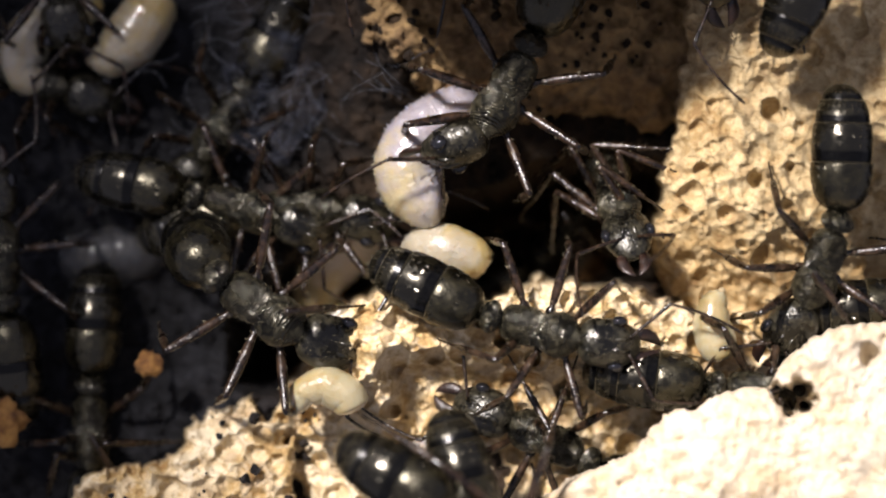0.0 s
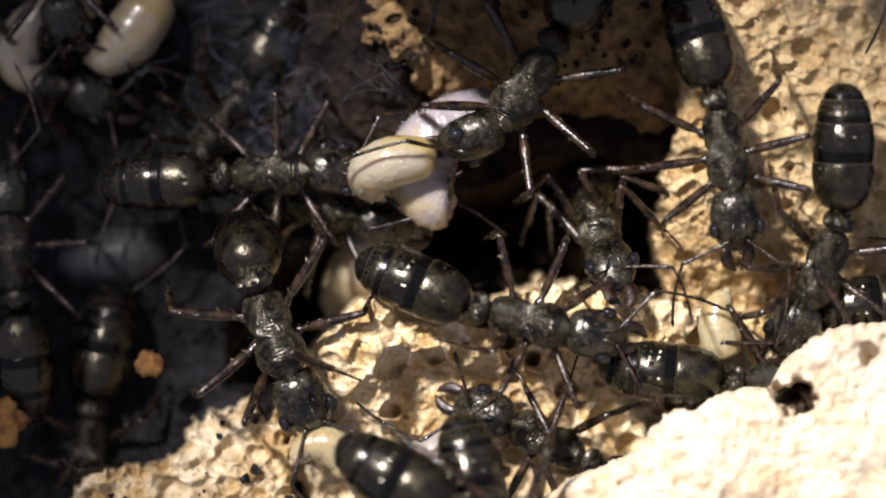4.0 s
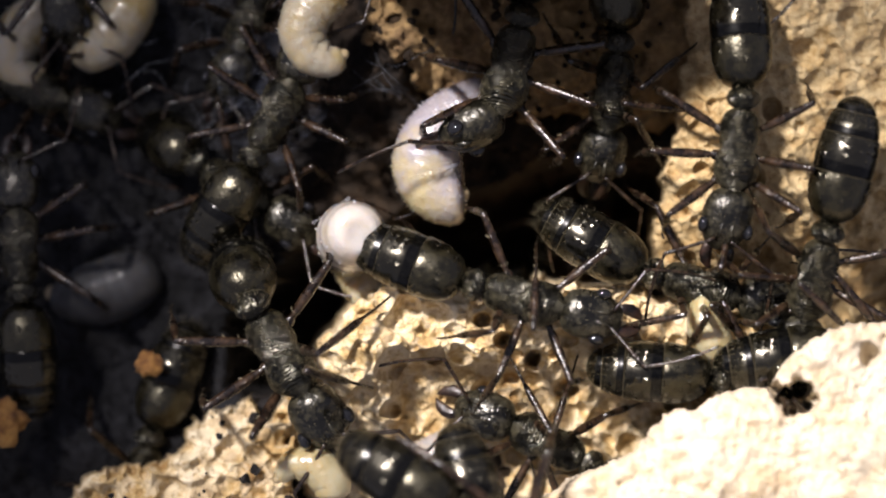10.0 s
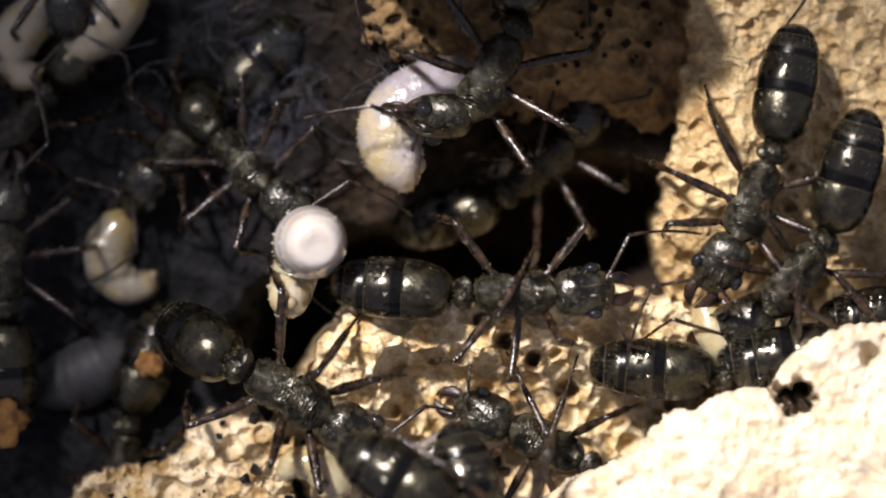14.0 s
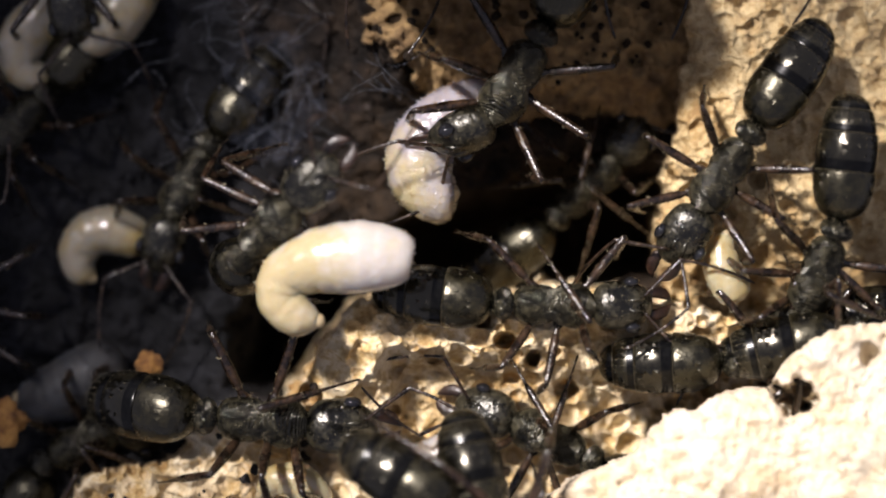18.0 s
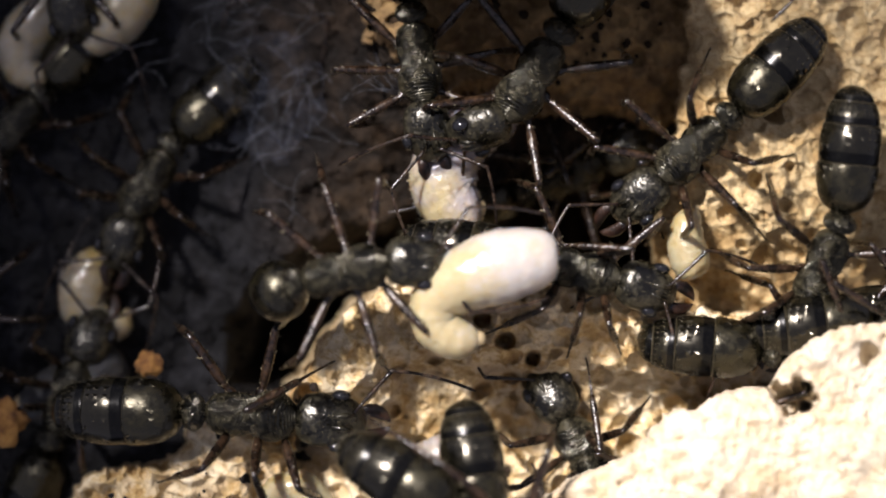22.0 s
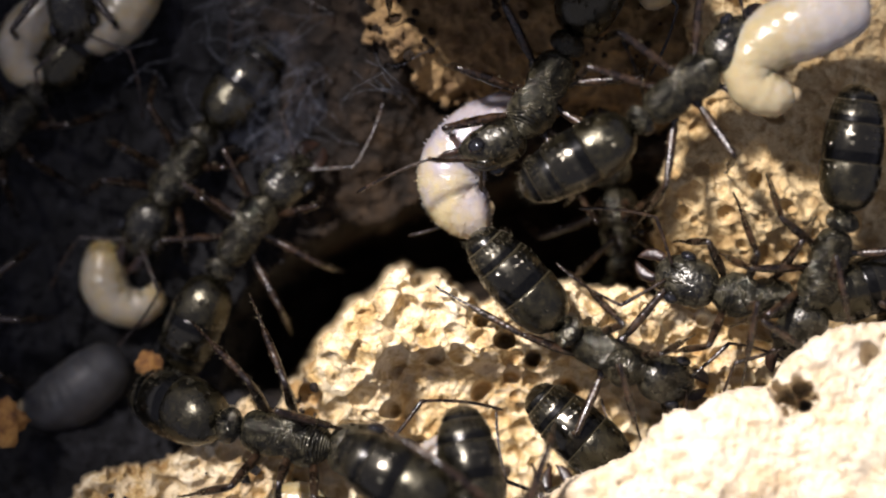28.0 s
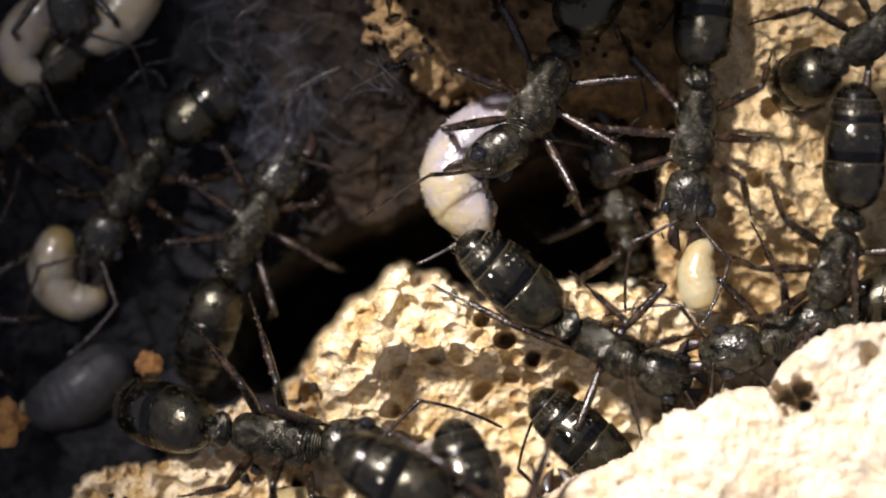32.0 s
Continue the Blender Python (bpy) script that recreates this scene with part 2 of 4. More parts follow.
def inside(u, v, outline):
    """Distance in plan units to the edge of an outline, positive inside."""
    best = np.full(u.shape, 1e9)
    odd = np.zeros(u.shape, bool)
    for (x0, y0), (x1, y1) in zip(outline, outline[1:] + outline[:1]):
        dx, dy = x1 - x0, y1 - y0
        k = np.clip(((u - x0) * dx + (v - y0) * dy) / (dx * dx + dy * dy), 0, 1)
        best = np.minimum(best, np.hypot(u - x0 - k * dx, v - y0 - k * dy))
        if y0 != y1:
            odd ^= ((y0 > v) != (y1 > v)) & (u < dx * (v - y0) / dy + x0)
    return np.where(odd, best, -best)


PIT = [(395, 690), (400, 560), (520, 440), (640, 385), (800, 350), (930, 290), (1060, 260), (1190, 280), (1190, 520), (1000, 540), (700, 560), (560, 720)]


def soil_height(u, v):
    z = -8.3 + 1.8 * smooth_step((u - 300) / 240) + 3.6 * smooth_step((u - 560) / 160) * (1 - smooth_step((v - 20) / 330))
    z = z + 2.0 * smooth_step((v - 640) / 200)
    z = z + 1.2 * smooth_step((u - 1080) / 200) * (1 - smooth_step((v - 60) / 200)) - 5 * smooth_step((u - 1320) / 80)
    z = z - 2.2 * smooth_step((u - 690) / 90) * (1 - smooth_step((v - 140) / 120))
    z = z + 0.55 * lumps(u, v, 130, 5)
    return z - 11 * smooth_step((inside(u, v, PIT) + 14 * lumps(u, v, 70, 8, 3)) / 70)


CENTRAL = [(505, 715), (552, 625), (612, 560), (670, 505), (712, 478), (742, 506), (790, 500), (850, 540), (960, 502), (1080, 500), (1170, 530),
           (1260, 565), (1400, 560), (1400, 720), (1200, 760), (1080, 950), (600, 950), (530, 880), (440, 760)]
CORNER = [(60, 960), (150, 850), (310, 800), (345, 745), (400, 710), (450, 700), (500, 760), (560, 960)]
SLAB = [(1215, -150), (1210, 40), (1208, 160), (1192, 250), (1178, 330), (1168, 420), (1162, 500), (1250, 590), (1680, 600), (1680, -150)]
FRONT = [(930, 905), (1010, 855), (1090, 815), (1180, 745), (1265, 697), (1355, 683), (1400, 640), (1440, 610), (1500, 582),
         (1600, 572), (1690, 565), (1690, 1040), (890, 1040)]


def central_top(u, v):
    # bright flank on the far side, then a broken face that drops towards the near side
    z = -2.4 * smooth_step((v - 560) / 260) - 1.6 * smooth_step((640 - u) / 150) - 1.0 * smooth_step((u - 1000) / 200)
    z = z + 0.9 * np.exp(-((u - 650) / 70) ** 2 - ((v - 620) / 80) ** 2)
    z = z - 2.1 * smooth_step((u - 672 - 0.25 * (v - 700)) / 60) * smooth_step((v - 605 - 0.08 * (u - 700)) / 60) * (1 - 0.5 * smooth_step((u - 860) / 80))
    return z + 0.35 * lumps(u, v, 90, 21)


def corner_top(u, v):
    return -2.6 + 0.9 * smooth_step((v - 700) / 150) + 0.4 * lumps(u, v, 80, 31)


def slab_top(u, v):
    return -0.7 + 0.5 * smooth_step((u - 1190) / 160) - 1.6 * smooth_step((u - 1250) / 350) - 3.6 * smooth_step((v - 350) / 220) + 0.3 * lumps(u, v, 120, 41)


def front_top(u, v):
    return 4.6 + 0.3 * lumps(u, v, 130, 51) + 0.6 * smooth_step((v - 650) / 200)


WALL = [(630, -140), (645, 20), (688, 85), (730, 140), (785, 185), (860, 190), (960, 215), (1080, 225), (1180, 240), (1290, 260), (1290, -140)]


def wall_top(u, v):
    bump = 1.3 * np.exp(-((u - 715) / 60) ** 2 - ((v - 70) / 60) ** 2)
    return -3.3 + 0.6 * lumps(u, v, 90, 55) + bump - 1.8 * smooth_step((v - 60) / 170)


# unseen rim, added only to throw shade on the wall and slab
SHADE_RIM = [(605, -175), (650, -70), (760, -52), (900, -60), (1040, -40), (1092, -52), (1140, -110), (1150, -185), (1000, -160), (800, -190)]


def shade_rim_top(u, v):
    return 8.2 + 0.5 * lumps(u, v, 90, 57)


ROCKS = [(WALL, wall_top, 60), (CENTRAL, central_top, 40), (CORNER, corner_top, 40), (SLAB, slab_top, 70), (FRONT, front_top, 30)]


def rock_height(u, v, outline, top, rim, rough):
    d = inside(u, v, outline) + rough * lumps(u, v, 60, 71, 3) + rough * 0.5 * lumps(u, v, 15, 77, 2)
    k = 1 - np.clip(d / rim, 0, 1)
    z = top(u, v) - rim / PER_MM * (1 - np.sqrt(1 - k * k * 0.999))
    return np.maximum(z + np.minimum(d, 0) * 1.0, -14), d


GU, GV = np.meshgrid(np.arange(-400, 2000, 8.0), np.arange(-500, 1300, 8.0), indexing="ij")
LIE = soil_height(GU, GV)
for o, t, r in ROCKS:
    LIE = np.maximum(LIE, rock_height(GU, GV, o, t, r, 8)[0])


def ground_z(u, v):
    i, j = int((u + 400) / 8), int((v + 500) / 8)
    return float(LIE[min(max(i, 0), LIE.shape[0] - 1), min(max(j, 0), LIE.shape[1] - 1)])


def dig(u, v, z, step, u0, v0, holes):
    """Round pores pressed into a height sheet; where they meet, a ridge stays."""
    cut = np.zeros_like(z)
    for x, y, r, deep in holes:
        i0, i1 = int((x - r * 1.3 - u0) / step), int((x + r * 1.3 - u0) / step) + 2
        j0, j1 = int((y - r * 1.3 - v0) / step), int((y + r * 1.3 - v0) / step) + 2
        s = (slice(max(i0, 0), max(i1, 0)), slice(max(j0, 0), max(j1, 0)))
        if z[s].size == 0:
            continue
        d = np.maximum(np.hypot(u[s] - x, (v[s] - y) * 1.08) / r + 0.34 * lattice(u[s], v[s], r * 0.9 + 2, 91), 0)
        cut[s] = np.maximum(cut[s], deep * np.clip(1 - d ** 2.6, 0, 1) ** 0.6)
    return z - cut


def sheet(name, u, v, z, keep, mat):
    """A mesh of the kept cells of a height sheet."""
    k = (1 - z / D) / PER_MM * 0.001
    co = np.stack(((u - 784) * k, (441 - v) * k, z * 0.001), -1).reshape(-1, 3)
    n = u.shape[1]
    idx = np.arange(u.size).reshape(u.shape)
    cell = keep[:-1, :-1] & keep[1:, :-1] & keep[1:, 1:] & keep[:-1, 1:]
    quad = np.stack((idx[:-1, :-1], idx[:-1, 1:], idx[1:, 1:], idx[1:, :-1]), -1)[cell]
    used, flat = np.unique(quad, return_inverse=True)
    me = bpy.data.meshes.new(name)
    me.from_pydata(co[used].tolist(), [], flat.reshape(-1, 4).tolist())
    me.materials.append(mat)
    me.shade_smooth()
    return new(name, me)


def one_piece(keep, u, v, outline):
    """The part of a mask that hangs together with the middle of the outline."""
    core = inside(u, v, outline) > 25
    while True:
        grown = core.copy()
        for _ in range(12):
            wide = grown.copy()
            wide[1:] |= grown[:-1]
            wide[:-1] |= grown[1:]
            wide[:, 1:] |= grown[:, :-1]
            wide[:, :-1] |= grown[:, 1:]
            grown = wide & keep
        if (grown == core).all():
            return core
        core = grown


def rock(name, outline, top, rim, rough, step, holes, box, mat, label, skirt=16):
    u, v = np.meshgrid(np.arange(box[0], box[2], step), np.arange(box[1], box[3], step), indexing="ij")
    z, d = rock_height(u, v, outline, top, rim, rough)
    z = z + 0.1 * lumps(u, v, 18, 81, 4) + 0.05 * lumps(u, v, 7, 85, 2)
    z = dig(u, v, z, step, box[0], box[1], holes)
    ob = sheet(name, u, v, z, one_piece(d > -skirt, u, v, outline), mat)
    return tagged(ob, label, "rock")


def pores(seed, box, sizes, bare=()):
    """Gas bubbles packed side by side, the large ones first; sizes hold rows of (tries, least radius, largest, depth to
    radius). bare: ellipses (u, v, half width, half height) of broken stone without bubbles."""
    rng = random.Random(seed)
    cells, out = {}, []
    for n, lo, hi, ratio in sizes:
        for _ in range(n):
            r = rng.uniform(lo, hi)
            x, y = rng.uniform(box[0], box[2]), rng.uniform(box[1], box[3])
            if any(((x - a) / c) ** 2 + ((y - b) / d) ** 2 < 1 for a, b, c, d in bare) and r > 7:
                continue
            i, j = int(x // 40), int(y // 40)
            close = (q for p in range(i - 1, i + 2) for k in range(j - 1, j + 2) for q in cells.get((p, k), ()))
            if any(math.hypot(x - q[0], y - q[1]) < 0.9 * (r + q[2]) for q in close):
                continue
            deep = rng.choice((0.45, 0.7, 0.85, 1.0, 1.0, 1.5))
            out.append((x, y, r * 1.06, r / PER_MM * ratio * deep))
            cells.setdefault((i, j), []).append((x, y, r))
    return out


def build_ground():
    u, v = np.meshgrid(np.arange(-110, 1690, 4.5), np.arange(-110, 1010, 4.5), indexing="ij")
    z = soil_height(u, v) + 0.12 * lumps(u, v, 24, 61, 3)
    z = dig(u, v, z, 4.5, -110, -110, pores(7, (620, -60, 1180, 380), [(60, 8, 22, 0.7), (25, 20, 34, 0.6)]))
    # the sheet runs on, coarser, far beyond the nest
    uu = np.pad(u, 4, mode="edge")
    vv = np.pad(v, 4, mode="edge")
    zz = np.pad(z, 4, mode="edge")
    for k, far in enumerate((2600.0, 1300, 600, 250)):
        uu[k, :], uu[-1 - k, :] = u[0, 0] - far, u[-1, 0] + far
        vv[:, k], vv[:, -1 - k] = v[0, 0] - far, v[0, -1] + far
    # the floor's dark tone carries the shade of the nest
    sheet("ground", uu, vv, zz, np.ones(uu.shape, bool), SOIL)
    tagged(bpy.data.objects["ground"], "soil floor and back wall of the ant nest, toned dark for shade", "soil", kind="structure")

    holes = [(718, 548, 26, 1.3), (703, 575, 22, 1.0), (640, 568, 9, 0.5), (893, 604, 24, 2.6), (853, 566, 15, 2.2), (942, 634, 15, 2.4), (850, 690, 22, 1.6),
             (1002, 690, 19, 2.4), (1062, 505, 30, 0.7), (690, 645, 28, 0.8), (640, 636, 24, 0.6), (608, 660, 22, 0.4), (655, 585, 30, 0.4), (1205, 520, 16, 0.4)]
    holes += pores(11, (480, 450, 1400, 900), [(1500, 17, 26, 1.3), (3000, 10, 15, 1.4), (4000, 5, 8, 1.0), (3000, 2.5, 4.5, 1.0)], [(800, 690, 105, 62), (718, 555, 34, 40)])
    rock("porous_rock", CENTRAL, central_top, 18, 13, 2.0, holes, (350, 340, 1480, 1030), ROCK,
         "lit tan porous aerated concrete lump with a raised crest")
    holes = [(298, 858, 17, 0.9)] + pores(12, (40, 680, 560, 900), [(500, 16, 24, 1.2), (1200, 9, 14, 1.3), (2000, 4, 8, 1.0)])
    rock("porous_rock", CORNER, corner_top, 22, 14, 2.5, holes, (-40, 600, 660, 1030), ROCK,
         "small tan porous concrete lump lying on dark soil")
    holes = [(1368, 198, 24, 1.6), (1338, 318, 16, 1.3), (1285, 378, 21, 0.9), (1400, 295, 12, 0.8), (1425, 92, 26, 0.7), (1378, 140, 20, 0.5),
             (1318, 185, 28, 0.35), (1362, 262, 32, 0.35), (1345, 462, 14, 0.6), (1420, 155, 18, 0.5), (1200, 262, 24, 0.5)]
    holes += pores(13, (1150, -100, 1600, 600), [(900, 17, 27, 0.8), (2500, 10, 15, 1.1), (3000, 5, 8, 0.95), (2000, 2.5, 4.5, 1.0)])
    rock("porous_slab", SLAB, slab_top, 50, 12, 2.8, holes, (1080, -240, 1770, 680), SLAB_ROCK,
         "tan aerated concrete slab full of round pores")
    holes = [(1392, 700, 24, 4.5), (1418, 696, 22, 4.0), (1424, 718, 22, 4.5), (1400, 722, 18, 3.6), (1374, 690, 15, 3.0), (1440, 704, 13, 2.4), (1412, 678, 12, 2.0), (1535, 628, 20, 1.4), (1575, 600, 14, 0.4), (1100, 860, 10, 0.3), (1230, 748, 12, 0.2), (1310, 750, 9, 0.2)]
    holes += pores(14, (900, 560, 1600, 900), [(160, 12, 24, 0.22), (400, 5, 10, 0.45), (900, 2.5, 4.5, 0.7)])
    rock("pale_block", FRONT, front_top, 28, 9, 3.0, holes, (800, 480, 1780, 1130), PALE_ROCK,
         "pale cream concrete block standing above the groove", 6)
    holes = [(700, 38, 15, 1.1), (742, 42, 9, 0.7)] + pores(15, (590, -80, 1300, 330), [(120, 16, 28, 0.7), (400, 8, 15, 0.8), (900, 4, 7, 0.9)])
    rock("nest_wall", WALL, wall_top, 60, 26, 3.0, holes, (500, -160, 1330, 420), SHADED_ROCK, "porous wall above the pit, browned for the shade")["kind"] = "structure"
    # shadow caster beyond the view
    rock("nest_rim", SHADE_RIM, shade_rim_top, 30, 10, 6.0, [], (480, -520, 1260, 0), SHADED_ROCK, "unseen porous rim added to shade the nest wall")["kind"] = "structure"


build_ground()


# ---- the ant: built once, then copied ----
NECK, WAIST = 1.55, -1.75
FEMUR, SHIN = 3.0, 4.3
COXAE = [(1.05, 0.55, -0.45), (0.15, 0.62, -0.5), (-0.85, 0.6, -0.45)]
REST = [(3.1, 2.5), (0.3, 4.2), (-3.6, 3.3)]


def build_ant():
    rng = random.Random(4)
    ant = tagged(new("ant"), "black ant with downy ridged thorax and banded gaster", "ant", "ants in the nest")

    rows = [(-1.85, -0.1, 0.28, 0.3), (-1.75, -0.05, 0.55, 0.55), (-1.5, 0.0, 0.74, 0.7), (-1.1, 0.02, 0.82, 0.78), (-0.7, 0.05, 0.83, 0.82), (-0.3, 0.05, 0.78, 0.78),
            (-0.1, 0.0, 0.68, 0.64), (0.05, 0.05, 0.78, 0.76), (0.3, 0.1, 0.9, 0.86), (0.6, 0.12, 0.96, 0.88), (0.95, 0.08, 0.95, 0.8), (1.3, 0.0, 0.76, 0.62),
            (1.55, -0.05, 0.48, 0.42), (1.75, -0.05, 0.3, 0.3)]
    bm = bmesh.new()
    hide(bm, rows, 30, 46, 0.05, 3, 0.12)
    bristles(bm, rng, 80, 0.22, (-0.5, 0, 0), 0.09, 0.0, 1)
    part("thorax", bm, [SHELL, HAIR], ant, "finely ridged downy thorax")

    rows = [(0.05, 0, 0.1, 0.1), (0.0, 0, 0.25, 0.3), (-0.15, 0.15, 0.6, 0.66), (-0.45, 0.22, 0.74, 0.86), (-0.75, 0.15, 0.6, 0.7), (-0.95, 0, 0.25, 0.3)]
    bm = bmesh.new()
    hide(bm, rows, 24, 22, 0.05, 5)
    bristles(bm, rng, 30, 0.22, (-0.5, 0, 0), 0.1, 0.0, 1)
    ob = part("petiole", bm, [SHELL, HAIR], ant)
    ob.location = (WAIST * 0.001 - 0.00005, 0, 0)

    # gaster: first plate, then three more that slide under one another
    plates = [
        [(0.0, 0, 0.15, 0.2), (-0.06, 0, 0.5, 0.52), (-0.3, 0, 0.92, 0.92), (-0.7, 0.02, 1.19, 1.15), (-1.2, 0.03, 1.34, 1.27), (-1.7, 0.02, 1.4, 1.32), (-1.98, 0.01, 1.405, 1.33),
         (-2.06, 0, 1.395, 1.32), (-2.1, 0, 1.3, 1.23)],
        [(-1.95, 0, 1.29, 1.22), (-2.2, 0, 1.36, 1.285), (-2.52, -0.01, 1.375, 1.3), (-2.56, -0.02, 1.395, 1.32), (-2.95, -0.03, 1.39, 1.315), (-3.3, -0.06, 1.36, 1.285), (-3.6, -0.1, 1.31, 1.24),
         (-3.69, -0.115, 1.29, 1.22), (-3.73, -0.12, 1.19, 1.12)],
        [(-3.6, -0.11, 1.18, 1.12), (-3.8, -0.15, 1.235, 1.17), (-3.98, -0.18, 1.2, 1.14), (-4.02, -0.19, 1.215, 1.155), (-4.3, -0.26, 1.14, 1.08), (-4.55, -0.34, 1.04, 0.98),
         (-4.64, -0.37, 1.0, 0.94), (-4.68, -0.38, 0.9, 0.84)],
        [(-4.55, -0.36, 0.9, 0.84), (-4.72, -0.42, 0.92, 0.86), (-4.84, -0.47, 0.87, 0.81), (-4.87, -0.48, 0.88, 0.82), (-5.05, -0.57, 0.74, 0.68), (-5.2, -0.66, 0.55, 0.5), (-5.3, -0.73, 0.34, 0.3), (-5.34, -0.76, 0.1, 0.1)],
    ]
    gaster = None
    for i, rows in enumerate(plates):
        bm = bmesh.new()
        lathe(bm, [(x, z, w * 0.93, h * 0.93) for x, z, w, h in rows], 26)
        if i:
            bm.faces.ensure_lookup_table()
            for f in bm.faces:
                if f.calc_center_median().x > (rows[3][0] - 0.01) * 0.001:
                    f.material_index = 1
        if i < 3:
            for f in bm.faces:
                if f.calc_center_median().x < (rows[-2][0] + 0.03) * 0.001:
                    f.material_index = 3
        bristles(bm, rng, (30, 30, 44, 48)[i], (0.16, 0.16, 0.26, 0.34)[i], (-1.4, 0, 0), 0.035, -0.3, 2)
        ob = part("gaster" if i == 0 else "gaster_plate", bm, [DOWNY if i == 0 else GASTER, BAND, HAIR, RIM], gaster or ant)
        if i == 0:
            gaster = ob
            ob.location = ((WAIST - 0.9) * 0.001, 0, 0)

    rows = [(-0.05, 0, 0.25, 0.25), (0.05, 0, 0.55, 0.48), (0.25, 0.02, 0.86, 0.7), (0.7, 0.05, 1.02, 0.84), (1.3, 0.05, 1.06, 0.84), (1.8, 0.03, 1.0, 0.74),
            (2.2, -0.03, 0.82, 0.56), (2.5, -0.08, 0.6, 0.36), (2.66, -0.12, 0.36, 0.2), (2.72, -0.14, 0.15, 0.1)]
    bm = bmesh.new()
    hide(bm, rows, 30, 40, 0.035, 8, 0.06)
    bristles(bm, rng, 60, 0.16, (0.6, 0, 0), 0.09, 0.0, 1)
    head = part("head", bm, [HEAD_SHELL, HAIR], ant, "broad downy black head")
    head.location = (NECK * 0.001, 0, 0)
    for s in (-1, 1):
        bm = bmesh.new()
        tube(bm, [(1.35, 0.2 * s, 0.78), (1.75, 0.24 * s, 0.72), (2.15, 0.3 * s, 0.48)], [0.05, 0.11, 0.07], 8)
        part("frontal_lobe", bm, HEAD_SHELL, head)
        bm = bmesh.new()
        bmesh.ops.create_uvsphere(bm, u_segments=14, v_segments=10, radius=0.00031)
        bmesh.ops.scale(bm, vec=(1.15, 0.75, 1.0), verts=bm.verts)
        eye = part("eye", bm, EYE_GLOSS, head, "glossy black bulging eye")
        eye.location = (0.00162, 0.00096 * s, 0.00036)
        bm = bmesh.new()
        tube(bm, [(0, 0, 0), (0.25, 0.08 * s, 0), (0.55, 0.08 * s, -0.05), (0.85, -0.03 * s, -0.11), (1.05, -0.17 * s, -0.17), (1.2, -0.32 * s, -0.22)],
             [(0.16, 0.12), (0.24, 0.13), (0.27, 0.11), (0.24, 0.08), (0.14, 0.05), (0.03, 0.03)], 10)
        jaw = part("mandible", bm, JAW, head, "reddish brown mandible")
        jaw.location = (0.00245, 0.0004 * s, -0.00014)
        bm = bmesh.new()
        pts, thick, x, y = [(0, 0, 0), (0.15, 0, 0), (1.2, 0, 0.05), (2.0, 0, 0.02), (2.2, 0, 0)], [0.09, 0.07, 0.08, 0.095, 0.085], 2.24, 0.05
        for k in range(23):
            pts.append((x, -s * y, -0.02 * k))
            thick.append(0.035 if k == 22 else 0.058 if k % 2 else 0.074)
            a = 0.95 + 0.016 * k
            x, y = x + 0.145 * math.cos(a), y + 0.145 * math.sin(a)
        tube(bm, pts, thick, 9)
        feeler = part("antenna", bm, LEG, head, "elbowed dark brown antenna")
        feeler.location = (0.0021, 0.00034 * s, 0.0005)

    for s in (-1, 1):
        for c in COXAE:
            bm = bmesh.new()
            tube(bm, [(-0.12, 0, 0), (0.0, 0, 0), (0.3, 0, 0), (0.45, 0, 0), (0.9, 0, 0.02), (1.6, 0, 0.02), (2.5, 0, 0), (2.9, 0, 0), (3.05, 0, 0)],
                 [0.12, 0.24, 0.22, 0.12, 0.185, 0.205, 0.165, 0.14, 0.1], 10)
            bristles(bm, rng, 24, 0.16, (0.9, 0, 0), 0.1, -1, 1)
            leg = part("leg", bm, [LEG, HAIR], ant, "slender dark brown leg")
            leg.location = (c[0] * 0.001, s * c[1] * 0.001, c[2] * 0.001)
            bm = bmesh.new()
            tube(bm, [(-0.08, 0, 0), (0.05, 0, 0.02), (0.3, 0, 0.03), (0.7, 0, 0.03), (1.1, 0, 0.02), (1.5, 0, 0.02), (1.9, 0, 0.01), (2.2, 0, 0), (2.45, 0, 0), (2.55, 0, 0),
                      (2.8, 0, 0.02), (3.2, 0, 0.03), (3.22, 0, 0.03), (3.6, 0, 0.02), (3.62, 0, 0.02), (3.95, 0, 0), (4.2, 0, -0.05), (4.3, 0, -0.12)],
                 [0.09, 0.125, 0.14, 0.15, 0.16, 0.16, 0.155, 0.145, 0.115, 0.07, 0.066, 0.056, 0.046, 0.055, 0.042, 0.05, 0.04, 0.015], 9)
            bristles(bm, rng, 48, 0.16, (1.2, 0, 0), 0.12, -1, 1)
            shin = part("shin", bm, [LEG, HAIR], leg)
            shin.location = (FEMUR * 0.001, 0, 0)
    return ant


